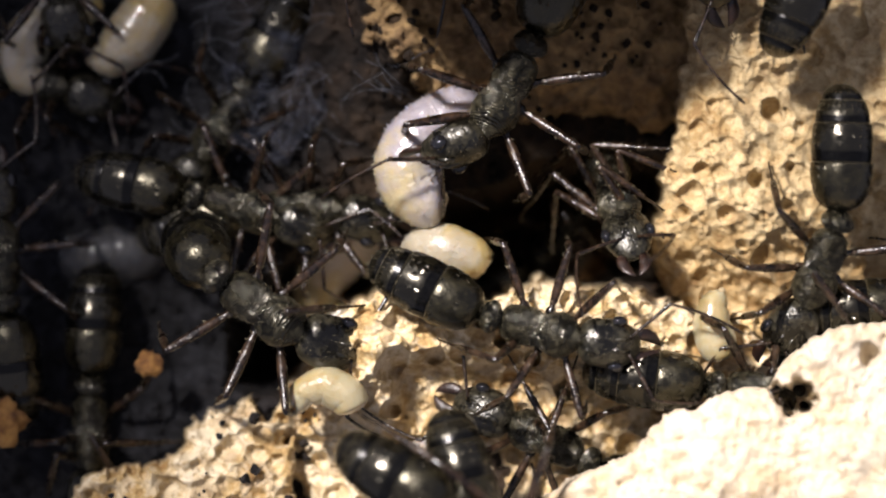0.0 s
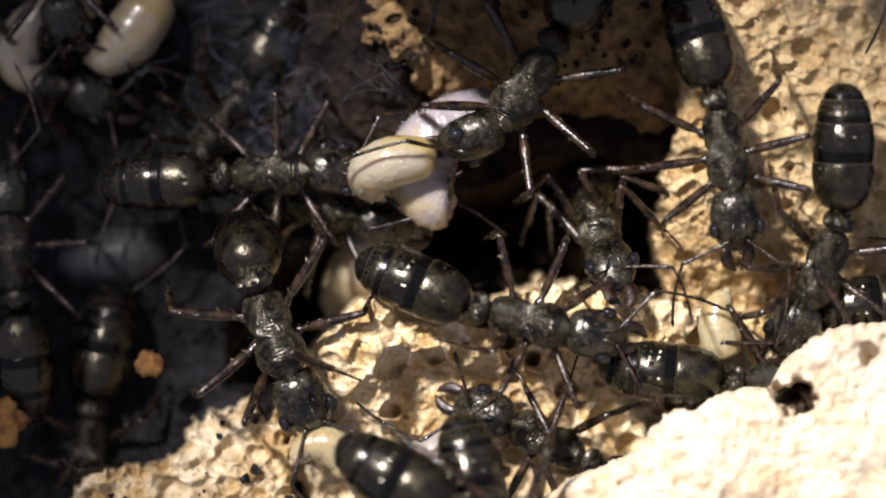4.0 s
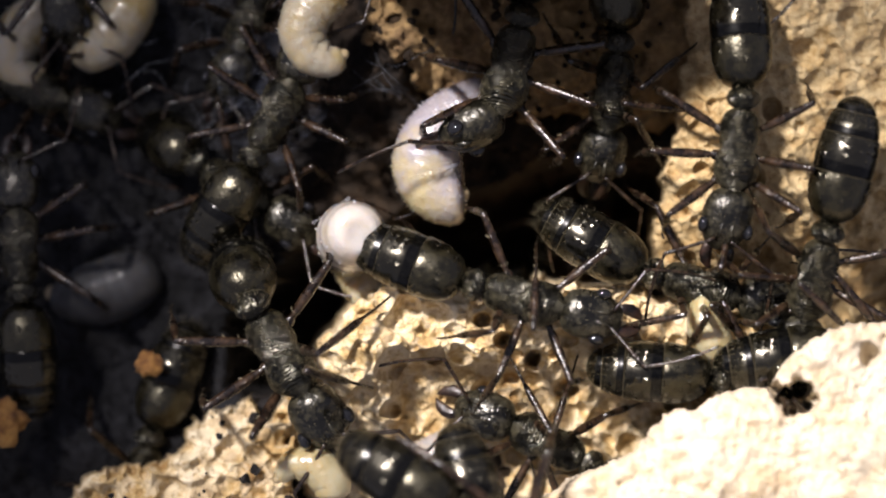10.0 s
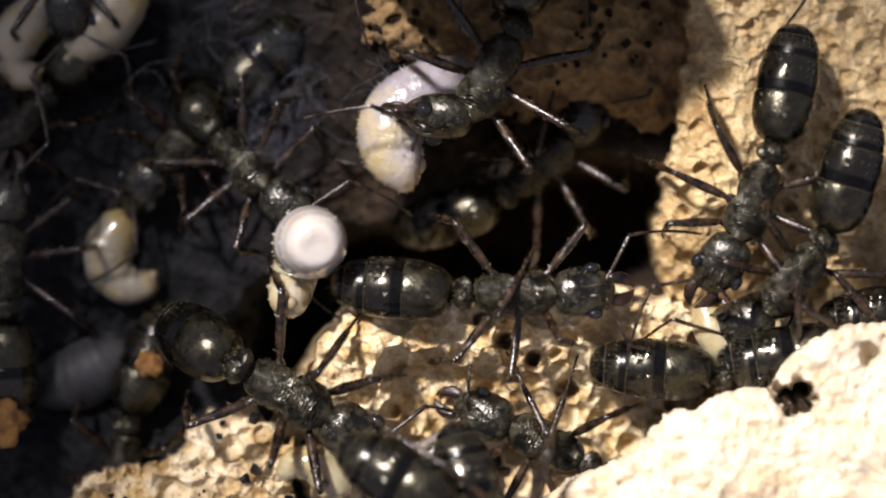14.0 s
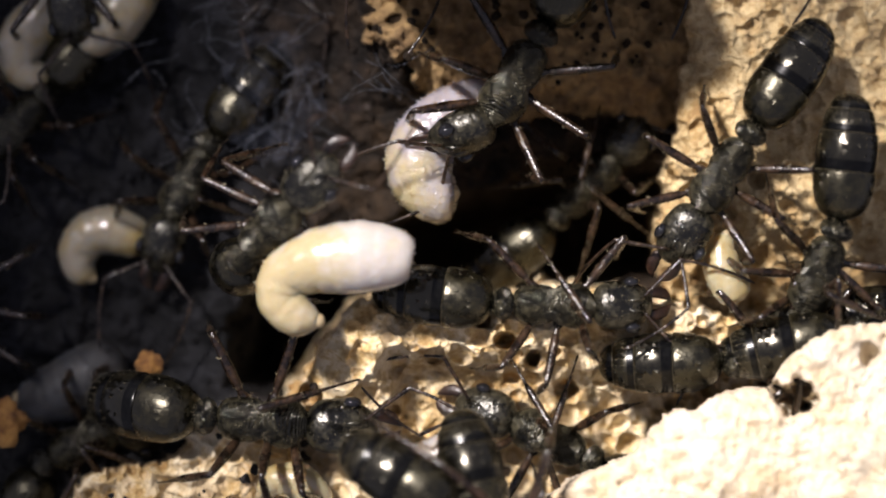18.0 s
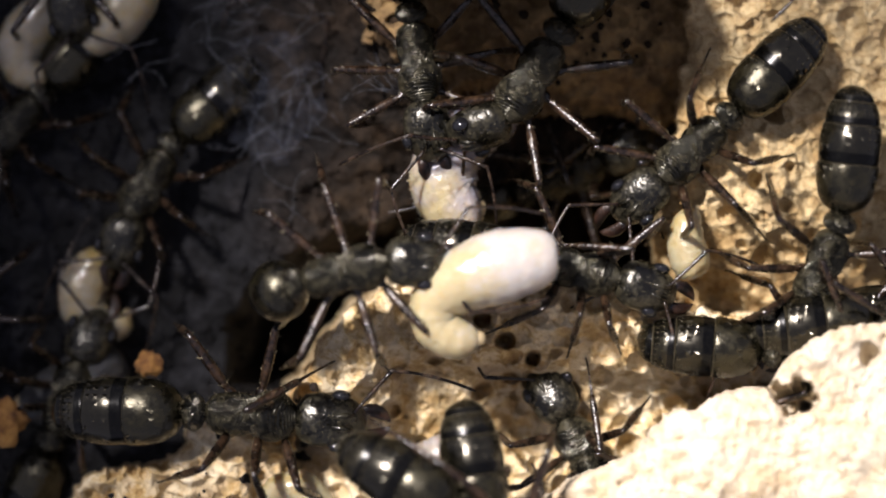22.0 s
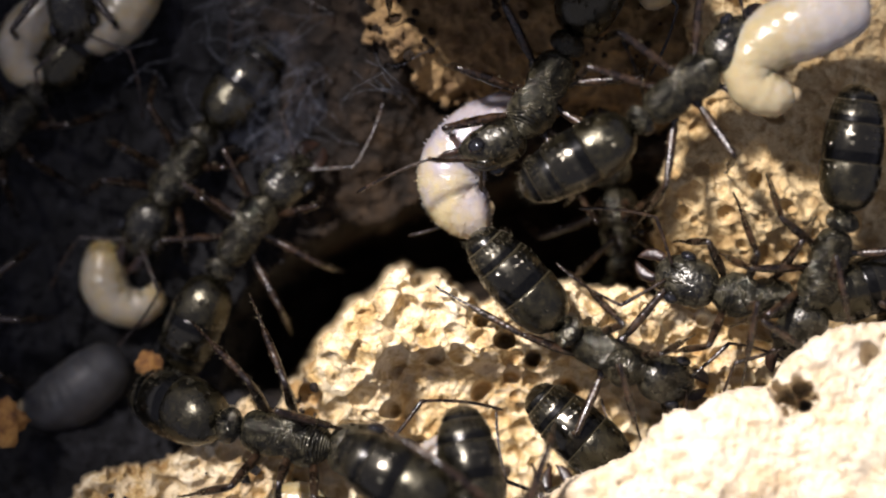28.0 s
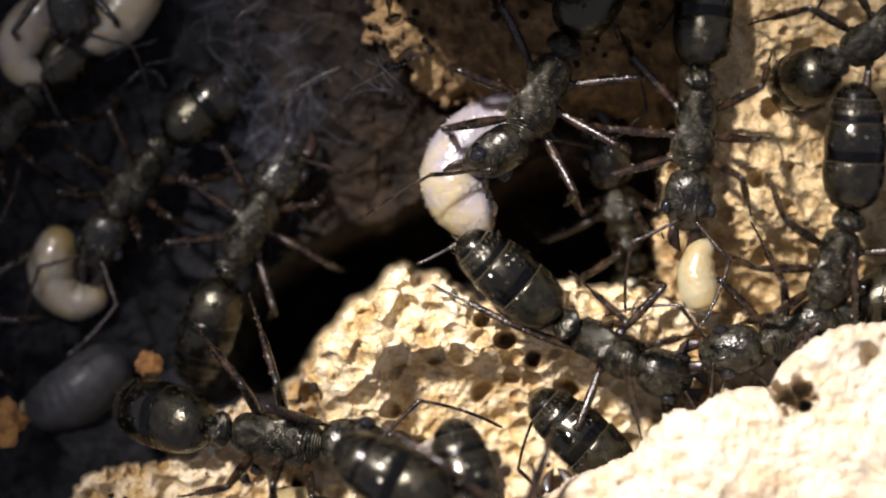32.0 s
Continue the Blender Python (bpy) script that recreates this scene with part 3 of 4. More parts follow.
# ---- brood ----
def grub_body(bm, spine, radii, ribs, bulge, knobs, seed, dimple=False, knob=0.13):
    """A fat segmented skin along a smooth spine of control points, with short knobs all over."""
    rng = random.Random(seed)
    n = 72
    k = np.linspace(0, 1, len(spine))
    s = np.linspace(0, 1, n)

    def curve(values):
        out = np.interp(s, k, values)
        for _ in range(10):
            out[1:-1] = (out[:-2] + 2 * out[1:-1] + out[2:]) / 4
        return out
    xs, ys, zs = (curve([p[i] for p in spine]) for i in range(3))
    rs = curve(radii)
    rs = rs * np.sqrt(np.clip(1 - np.clip(1 - s / 0.1, 0, 1) ** 2, 0.02, 1)) * np.sqrt(np.clip(1 - np.clip(1 - (1 - s) / 0.1, 0, 1) ** 2, 0.02, 1))
    fold = bulge * (0.6 + 0.8 * s)
    rs = rs * (1 + fold * np.abs(np.sin(np.pi * ribs * s)) - fold / 2)
    tube(bm, list(zip(xs, ys, zs)), [float(r) for r in rs], 28)
    if dimple:
        tip = Vector(spine[0]) * 0.001
        for p in bm.verts:
            q = math.hypot(p.co.y - tip.y, p.co.z - tip.z) * 1000
            if p.co.x > tip.x - 0.0012 and q < 0.85:
                p.co.x -= 0.0005 * (1 - (q / 0.85) ** 2) ** 1.5
    for _ in range(4):
        bmesh.ops.smooth_vert(bm, verts=bm.verts, factor=0.5, use_axis_x=True, use_axis_y=True, use_axis_z=True)
    bristles(bm, rng, knobs, knob, thin=0.45, low=-0.6)


def grub(label, spine, radii, ribs=11, bulge=0.10, knobs=150, mat=None, seed=1, group="larvae of the brood", dimple=False, knob=0.13, head=0.6):
    thing = tagged(new("larva"), label, "larva", group)
    bm = bmesh.new()
    grub_body(bm, spine, radii, ribs, bulge, knobs, seed, dimple, knob)
    part("body", bm, mat or GRUB, thing)
    bm = bmesh.new()
    p, q = Vector(spine[-1]), Vector(spine[-2])
    way = (p - q).normalized()
    tube(bm, [p - way * 0.3, p - way * 0.1, p + way * 0.08, p + way * 0.18], [radii[-1] * head * 0.92, radii[-1] * head, radii[-1] * head * 0.8, 0.06], 12)
    part("head", bm, GRUB_HEAD, thing, "small amber head")
    return thing


def build_cocoon():
    thing = tagged(new("cocoon"), "brown papery silk cocoon carried by an ant", "cocoon")
    bm = bmesh.new()
    lathe(bm, [(-3.75, 0, 0.1, 0.1), (-3.7, 0, 0.5, 0.5), (-3.5, 0, 0.95, 0.92), (-3.1, 0, 1.38, 1.32), (-2.4, 0, 1.72, 1.65), (-1.4, 0, 1.88, 1.8), (-0.3, 0, 1.84, 1.76), (0.8, 0, 1.64, 1.56),
               (1.8, 0, 1.32, 1.26), (2.6, 0, 0.98, 0.94), (3.15, 0, 0.66, 0.62), (3.4, 0, 0.4, 0.38), (3.5, 0, 0.1, 0.1)], 32)
    part("shell", bm, COCOON, thing)
    bm = bmesh.new()
    lathe(bm, [(-3.82, 0, 0.1, 0.1), (-3.79, 0, 0.3, 0.3), (-3.7, 0, 0.52, 0.52), (-3.64, 0, 0.6, 0.6)], 16)
    part("end_cap", bm, JAW, thing, "blackish end spot of the cocoon")
    return thing


# ---- small things that lie still ----
def build_litter():
    rng = random.Random(9)
    for u, v, z, r, label in ((265, 645, -4.0, 0.55, "orange crumb of rotten wood on dark soil"), (5, 745, -3.6, 1.0, "orange crumb of earth on dark soil")):
        bm = bmesh.new()
        bmesh.ops.create_icosphere(bm, subdivisions=3, radius=r * 0.001)
        for p in bm.verts:
            q = p.co * 2600 / r
            p.co *= 1 + 0.7 * noise.noise(q * 0.5 + Vector((u, v, 0))) + 0.4 * noise.noise(q * 1.3)
            p.co.z *= 0.7
        ob = part("crumb", bm, ORANGE)
        ob.matrix_basis = Matrix.Translation(at(u, v, z))
        tagged(ob, label, "crumb")
    # soil crumbs and droppings, uncounted
    bm = bmesh.new()
    for _ in range(700):
        u, v = rng.uniform(-40, 1180), rng.uniform(-40, 900)
        if u > 560 and v > 420:
            continue
        r = rng.uniform(0.06, 0.28)
        made = bmesh.ops.create_icosphere(bm, subdivisions=1, radius=r * 0.001)["verts"]
        p = at(u, v, ground_z(u, v) + r * 0.4)
        for q in made:
            q.co = q.co * rng.uniform(0.7, 1.3) + p
    tagged(part("soil_crumbs", bm, SOIL, smooth=False), "dark soil crumbs scattered over the nest floor", "crumbs", kind="stuff")
    # torn cocoon silk on the far left wall
    bm = bmesh.new()
    for _ in range(60):
        u, v = rng.gauss(450, 95), rng.gauss(140, 85)
        a = rng.uniform(0, 6.28)
        pts = []
        for k in range(9):
            a += rng.uniform(-0.55, 0.55)
            u, v = u + 13 * math.cos(a), v + 13 * math.sin(a)
            pts.append(at(u, v, max(ground_z(u, v) + rng.uniform(0.1, 0.9), -6)) * 1000)
        tube(bm, pts, [0.013] * 9, 5)
    tagged(part("silk_threads", bm, SILK), "grey torn cocoon silk clinging to dark soil", "silk", kind="stuff")


def film_material():
    m, nt, b = material("silk_film", 0.55, Base_Color=(0.16, 0.18, 0.25, 1))
    n = noise_node(nt, 900, 5, 0.7)
    thin = ramp(nt, n.outputs["Fac"], [(0.4, (0.0, 0.0, 0.0)), (0.72, (0.09, 0.09, 0.09))])
    nt.links.new(thin.outputs["Color"], b.inputs["Alpha"])
    return m


def build_film():
    """Crumpled remains of cocoon silk that hang before the dark earth."""
    bm = bmesh.new()
    n = 40
    grid = []
    for i in range(n + 1):
        row = []
        for j in range(n + 1):
            a, r = 2 * math.pi * i / n, j / n
            edge = 1 + 0.28 * noise.noise(Vector((2.2 * math.cos(a), 2.2 * math.sin(a), 3.1)))
            u, v = 478 + 98 * r * edge * math.cos(a), 168 + 118 * r * edge * math.sin(a)
            z = -3.4 + 0.9 * noise.noise(Vector((u / 45, v / 45, 1.7))) + 0.4 * noise.noise(Vector((u / 16, v / 16, 5.2)))
            row.append(bm.verts.new(at(u, v, z)))
        grid.append(row)
    for i in range(n):
        for j in range(1, n):
            bm.faces.new((grid[i][j], grid[i][j + 1], grid[i + 1][j + 1], grid[i + 1][j]))
    bmesh.ops.remove_doubles(bm, verts=bm.verts, dist=1e-7)
    ob = part("torn_cocoon_silk", bm, film_material())
    tagged(ob, "torn grey film of cocoon silk over dark soil", "silk", kind="stuff")


build_litter()
build_film()


# ---- brood ----
CURL = [(2.3, 2.9, 0), (1.2, 2.2, 0), (0.1, 1.2, 0), (-0.6, 0.0, 0), (-0.7, -1.2, 0), (-0.2, -2.0, 0), (0.6, -2.0, 0.1), (1.1, -1.5, 0.2)]
BLUNT = [(2.3, 2.9, 0), (1.2, 2.2, 0), (0.1, 1.2, 0), (-0.45, 0.1, 0), (-0.45, -0.8, 0), (0.0, -1.55, 0), (0.75, -1.9, 0.1), (1.45, -1.7, 0.1)]
big_larva = grub("large white larva curled in a hook under an ant", BLUNT, [1.0, 1.22, 1.4, 1.52, 1.56, 1.52, 1.42, 1.22], 13, 0.022, 420, BIG_GRUB, 2, knob=0.13, head=0.3)
FOLD = [(2.95, 0.25, 0), (1.75, 0.35, 0), (0.2, 0.3, 0), (-1.4, 0.05, 0), (-2.75, -0.6, -0.1), (-2.95, -1.65, -0.2), (-2.15, -2.35, -0.2), (-1.1, -2.5, -0.2)]
taut_larva = grub("swollen glossy white larva folded double, carried by an ant", FOLD, [0.72, 1.32, 1.62, 1.42, 1.08, 1.02, 0.95, 0.55], 13, 0.05, 60, GRUB_SMOOTH, 3, dimple=True)
HOOK = [(1.9, 0.2, 0), (0.9, 0.7, 0), (-0.4, 0.7, 0), (-1.4, 0.1, 0), (-1.8, -1.1, 0), (-1.2, -2.1, 0), (-0.3, -2.3, 0.1)]
carried_larva = grub("cream ribbed larva carried across the dark nest", HOOK, [0.9, 1.25, 1.4, 1.3, 1.15, 0.95, 0.5], 11, 0.04, 300, CREAM_GRUB, 4, knob=0.14)
SHORT = [(1.9, 0.3, 0), (0.9, 0.1, 0), (-0.2, 0.0, 0), (-1.2, 0.3, 0), (-1.9, 0.9, 0)]
amber_larva = grub("small amber translucent larva held by an ant", SHORT, [0.8, 1.15, 1.1, 0.85, 0.4], 10, 0.015, 60, GRUB_AMBER, 5)
fed_larva = grub("small yellowish larva in an ant's jaws", [(1.4, 1.2, 0), (0.4, 1.3, 0), (-0.7, 0.6, 0), (-0.9, -0.6, 0), (-0.2, -1.6, 0)], [0.9, 1.1, 1.1, 0.85, 0.4],
                 10, 0.015, 60, GRUB_AMBER, 6)
dim_larva = grub("larva deep on the dark soil, its skin darkened for shade", [(2.6, 0.3, 0), (1.2, 0, 0), (-0.2, -0.1, 0), (-1.6, 0.2, 0), (-2.6, 0.8, 0)], [1.0, 1.5, 1.6, 1.3, 0.6],
                 10, 0.03, 20, SHADED_GRUB, 7)
far_larva = grub("white larva curled beside an ant's head", CURL, [0.9, 1.1, 1.25, 1.3, 1.25, 1.1, 0.9, 0.5], 12, 0.04, 120, CREAM_GRUB, 8)
far_grub = grub("cream ribbed larva under an ant's head", [(2.3, 0.6, 0), (1.0, 0.2, 0), (-0.4, -0.3, 0), (-1.6, -0.4, 0), (-2.4, 0, 0)], [0.8, 1.3, 1.35, 1.0, 0.5],
                11, 0.04, 180, CREAM_GRUB, 9)
low_larva = grub("small cream larva lying between rocks", SHORT, [0.6, 0.9, 0.9, 0.7, 0.35], 10, 0.08, 40, GRUB, 10)
cocoon = build_cocoon()


# ---- ants ----
first = build_ant()


def another(label, size=1.0):
    ob = copy_thing(first, Matrix.Identity(4))
    ob.scale = (size, size, size)
    return tagged(ob, label)


crest_ant = tagged(first, "black ant standing on the crest of the porous rock")
feeding_ant = another("black ant bent over the small rock lump", 1.14)
slab_ant = another("black ant with glossy gaster resting on the porous slab")
groove_ant = another("black ant lying in the groove beside the pale block")
groove_mate = another("black ant crouching in the groove under the porous rock")
rim_ant = another("black ant half hidden behind the pale block")
nurse_ant = another("black ant holding the large curled white larva", 1.1)
porter_ant = another("black ant carrying the swollen white larva")
climber_ant = another("black ant climbing down the porous slab")
pit_ant = another("black ant reaching up out of the pit")
hauler_ant = another("black ant carrying a cream larva over dark soil")
cocoon_ant = another("black ant coming down the nest wall to a brown cocoon")
visitor_ant = another("black ant reaching down the nest wall")
corner_ant = another("black ant with its head over white larvae")
near_ant = another("black ant close below the rock, gaster raised")
near_mate = another("black ant beside another below the rock")
edge_ant = another("black ant with glossy gaster on dark soil")
shade_ant = another("black ant resting in deep shade under silk")
floor_ant = another("black ant standing on dark soil at the rock's foot")
crossing_ant = another("black ant passing over the upper slab")
deep_ant = another("black ant in the shade at the bottom of the pit")
litter_ant = another("black ant among pale brood on dark soil")


# ---- what moves ----
def glide(rows):
    """A smooth function of time through rows of (t, values...), without overshoot."""
    rows = sorted(rows)
    ts = np.array([r[0] for r in rows], float)
    vs = np.array([r[1:] for r in rows], float)
    if len(rows) == 1:
        return lambda t: vs[0]
    slope = np.diff(vs, axis=0) / np.diff(ts)[:, None]
    tan = np.zeros_like(vs)
    for i in range(1, len(rows) - 1):
        a, b = slope[i - 1], slope[i]
        tan[i] = np.where(a * b > 0, 2 * a * b / np.where(np.abs(a + b) < 1e-9, 1, a + b), 0)

    def f(t):
        t = min(max(t, ts[0]), ts[-1])
        i = min(max(int(np.searchsorted(ts, t) - 1), 0), len(ts) - 2)
        h = ts[i + 1] - ts[i]
        x = (t - ts[i]) / h
        return ((2 * x ** 3 - 3 * x ** 2 + 1) * vs[i] + (x ** 3 - 2 * x ** 2 + x) * h * tan[i]
                + (-2 * x ** 3 + 3 * x ** 2) * vs[i + 1] + (x ** 3 - x ** 2) * h * tan[i + 1])
    return f


def turn_between(a, b):
    return (b - a + 180) % 360 - 180


def aim_matrix(way, up):
    """A turn whose x axis lies along way and whose z axis leans to up."""
    x = way.normalized()
    y = up.cross(x)
    y = y.normalized() if y.length > 1e-6 else Vector((0, 1, 0))
    return Matrix((x, y, x.cross(y))).transposed()


def go(ant, heights, *stretches, step=0.25, seed=0, still=0.0, look_aside=0.0, head_roll=0.0, tail=0.0, plant=()):
    """Key an ant. stretches hold rows of (t, head u, v, thorax u, v, gaster u, v); heights rows of
    (t, height in mm or None for the ground, pitch in degrees). Feet stay planted and step after the body;
    plant holds feet to a spot: (leg, from, to, u, v, height)."""
    rng = random.Random(seed + 77)
    f = glide([r for s in stretches for r in s])
    lift = glide([(t, 0.0 if z is None else z, 0.0 if z is None else 1.0, p) for t, z, p in heights])
    head = next(c for c in ant.children if c.name.startswith("head"))
    gaster = next(c for c in ant.children if c.name.startswith("gaster"))
    feelers = sorted((c for c in head.children if c.name.startswith("antenna")), key=lambda c: c.location.y)
    legs = sorted((c for c in ant.children if c.name.startswith("leg")), key=lambda c: (c.location.y > 0, -c.location.x))
    size = ant.scale[0]
    phase = [rng.uniform(0, 6.28) for _ in range(4)]
    neck, waist = head.location.copy(), gaster.location.copy()
    coxae = [leg.location.copy() for leg in legs]
    rows = {ob: [] for ob in (ant, head, gaster, *feelers, *legs, *(leg.children[0] for leg in legs))}
    feet = [None] * 6
    last = None
    for n in range(int(round(32 / step)) + 1):
        t = n * step
        hu, hv, mu, mv, gu, gv = f(t)
        zz, own, pitch = lift(t)
        z = zz * own + (ground_z(mu, mv) + 1.35) * (1 - own)
        centre = at(mu, mv, z)
        ahead = math.degrees(math.atan2(mv - hv, hu - mu))
        behind = math.degrees(math.atan2(gv - mv, mu - gu))
        bend = turn_between(behind, ahead)
        heading = behind + bend * 0.55
        if last is not None:
            heading = last + turn_between(last, heading)
        last = heading
        head_turn = max(-55, min(55, bend * 0.45 * 1.9)) + look_aside
        gaster_turn = max(-60, min(60, -bend * 0.55 * 1.7))
        seen = math.hypot(gu - mu, gv - mv) / PER_MM * (1 - z / D) / size / max(math.cos(math.radians(pitch)), 0.2)
        raised = tail * min(math.degrees(math.acos(max(0.1, min(1.0, (seen - 2.65) / 2.1)))), max(0, 78 - abs(pitch)))
        breath = math.sin(t * 1.9 + phase[0])
        body = Matrix.Translation(centre) @ pose(0, 0, 0, 1.5 * math.sin(t * 0.7 + phase[1]), -pitch, heading)
        rows[ant].append((t, body))
        rows[head].append((t, Matrix.Translation(neck) @ pose(0, 0, 0, head_roll, 12 + 3 * breath, head_turn)))
        rows[gaster].append((t, Matrix.Translation(waist) @ pose(0, 0, 0, 0, raised - 7 + 2 * math.sin(t * 1.1 + phase[2]), gaster_turn)))
        for k, feeler in enumerate(feelers):
            s = -1 if k == 0 else 1
            wave = math.sin(t * (2.3 + 0.4 * k) + phase[k + 1]) + 0.6 * math.sin(t * 3.7 + phase[3 - k])
            rows[feeler].append((t, Matrix.Translation(feeler.location) @ pose(0, 0, 0, 14 * s * wave * (1 - still), -12 + 9 * wave * (1 - still), s * (58 + 12 * wave * (1 - still)))))
        back = body.inverted()
        for k, leg in enumerate(legs):
            s = -1 if k < 3 else 1
            c = coxae[k]
            home = body @ Vector((REST[k % 3][0] * 0.001 * size, s * REST[k % 3][1] * 0.001 * size, 0))
            slack = 0.0011 if (n + k) % 2 else 0.0018
            if feet[k] is None or (Vector((feet[k].x, feet[k].y)) - Vector((home.x, home.y))).length > slack:
                p = home + Vector((rng.uniform(-0.4, 0.4), rng.uniform(-0.4, 0.4), 0)) * 0.001
                w = 1 - z / D
                g = ground_z(784 + p.x * 1000 * PER_MM / w, 441 - p.y * 1000 * PER_MM / w)
                p.z = max(min(g + 0.1, z + 0.8), z - 4.0) * 0.001
                feet[k] = p
            for leg_number, since, until, fu, fv, fz in plant:
                if leg_number == k and since <= t <= until:
                    feet[k] = at(fu, fv, fz)
            foot = (back @ feet[k]) / size
            way = foot - c
            reach = min(max(way.length, 0.0018), 0.0070)
            way.normalize()
            a = (0.003 ** 2 - 0.0042 ** 2 + reach ** 2) / (2 * reach)
            h = math.sqrt(max(0.003 ** 2 - a * a, 1e-9))
            up = Vector((0, 0.25 * s, 1))
            up = (up - way * up.dot(way)).normalized()
            knee = c + way * a + up * h
            foot = c + way * reach
            upper = aim_matrix(knee - c, up)
            lower = aim_matrix(foot - knee, up)
            rows[leg].append((t, Matrix.Translation(c) @ upper.to_4x4()))
            rows[leg.children[0]].append((t, Matrix.Translation((FEMUR * 0.001, 0, 0)) @ (upper.transposed() @ lower).to_4x4()))
    for ob, keys in rows.items():
        walk(ob, keys)


def drift(thing, rows, more=()):
    """Key a larva or cocoon: rows of (t, u, v, height, turn, roll, tilt)."""
    f = glide(list(rows) + list(more))
    out = []
    for n in range(65):
        u, v, z, rz, rx, ry = f(n * 0.5)
        out.append((n * 0.5, Matrix.Translation(at(u, v, z)) @ pose(0, 0, 0, rx, ry, rz)))
    walk(thing, out)


def motions():
    for thing, size in ((carried_larva, 0.82), (amber_larva, 0.78), (fed_larva, 0.8), (far_larva, 0.9), (cocoon, 0.91)):
        thing.scale = (size, size, size)
    go(crest_ant, [(0, 1.5, 0), (16, 1.5, 0), (18, 0.8, 0), (25, 0.8, 0), (28, 0.6, -12), (32, 0.6, -12)],
       [(0, 1070, 605, 960, 585, 740, 500), (1, 1070, 590, 950, 567, 745, 490), (2, 1065, 590, 945, 565, 740, 490), (3, 1075, 590, 940, 565, 735, 495),
        (6, 1070, 605, 940, 580, 725, 505), (7, 1050, 600, 925, 580, 715, 515), (8, 1060, 600, 930, 575, 725, 510), (9, 1055, 575, 930, 550, 730, 495),
        (10, 1060, 560, 930, 530, 735, 465), (11, 1055, 545, 915, 530, 715, 490), (12, 1035, 530, 915, 515, 715, 455), (13, 1040, 530, 910, 520, 715, 485)],
       [(14, 1045, 515, 915, 520, 710, 510), (17, 1080, 545, 950, 550, 770, 530), (18, 1110, 540, 985, 540, 800, 525), (19, 1130, 555, 990, 540, 795, 500),
        (20, 1125, 525, 1000, 515, 800, 460), (21, 1120, 520, 1000, 510, 810, 465), (22, 1125, 505, 1030, 480, 850, 450), (23, 1185, 520, 1070, 515, 890, 480),
        (24, 1200, 525, 1085, 515, 880, 460), (25, 1080, 650, 985, 605, 865, 535), (28, 1215, 685, 1082, 632, 888, 465)],
       [(29, 1210, 675, 1082, 626, 884, 468), (30, 1200, 650, 1080, 615, 870, 462), (31, 1190, 660, 1082, 618, 872, 465), (32, 1185, 665, 1080, 618, 872, 465)], seed=1,
       plant=[(1, 0, 13, 832, 738, -1.2), (2, 0, 13, 772, 600, 0.4), (4, 9, 25, 950, 430, 1.2), (2, 27.5, 32, 742, 494, 0.6), (5, 27.5, 32, 1010, 480, 0.2)])
    go(feeding_ant, [(0, 0.8, -10), (14, 0.5, -8), (17, -0.3, 0), (32, -0.3, 0)],
       [(0, 550, 590, 470, 550, 395, 470), (1, 580, 645, 490, 560, 400, 465), (2, 575, 690, 490, 580, 420, 460), (3, 545, 690, 485, 580, 425, 455),
        (6, 515, 760, 490, 635, 500, 475), (7, 495, 745, 480, 630, 485, 455), (8, 550, 710, 490, 595, 455, 450), (9, 580, 735, 505, 615, 435, 515),
        (10, 570, 750, 500, 630, 425, 490), (11, 515, 765, 480, 650, 440, 540), (12, 580, 755, 500, 655, 430, 545), (13, 660, 740, 530, 675, 400, 590)],
       [(14, 620, 770, 515, 700, 345, 615), (17, 575, 790, 480, 765, 290, 690), (18, 590, 755, 470, 745, 255, 725), (19, 600, 765, 470, 745, 270, 720),
        (20, 590, 765, 460, 745, 250, 720), (21, 590, 790, 465, 765, 245, 735), (22, 590, 745, 450, 735, 225, 730), (23, 615, 785, 485, 755, 290, 715),
        (24, 640, 800, 515, 775, 305, 720), (25, 650, 810, 520, 775, 315, 725), (28, 640, 800, 510, 775, 310, 725), (30, 620, 790, 495, 775, 285, 745)],
       [(32, 620, 790, 495, 775, 285, 740)], seed=2, tail=-1.0,
       plant=[(5, 24, 32, 338, 568, -1.0), (4, 24, 32, 442, 520, -0.6), (3, 24, 32, 605, 765, -0.8)])
    go(slab_ant, [(0, 1.3, -13)],
       [(0, 1400, 590, 1450, 480, 1480, 255), (6, 1410, 585, 1455, 480, 1482, 265), (10, 1420, 600, 1440, 500, 1490, 285), (12, 1400, 610, 1450, 505, 1497, 300),
        (14, 1330, 570, 1400, 500, 1497, 285), (17, 1390, 600, 1440, 495, 1487, 275), (20, 1400, 590, 1450, 490, 1487, 290), (23, 1410, 590, 1455, 480, 1495, 265),
        (25, 1420, 580, 1470, 480, 1497, 270), (28, 1420, 590, 1460, 480, 1500, 265), (30, 1440, 580, 1470, 490, 1495, 285), (32, 1440, 580, 1475, 480, 1500, 275)], seed=3, still=0.5)
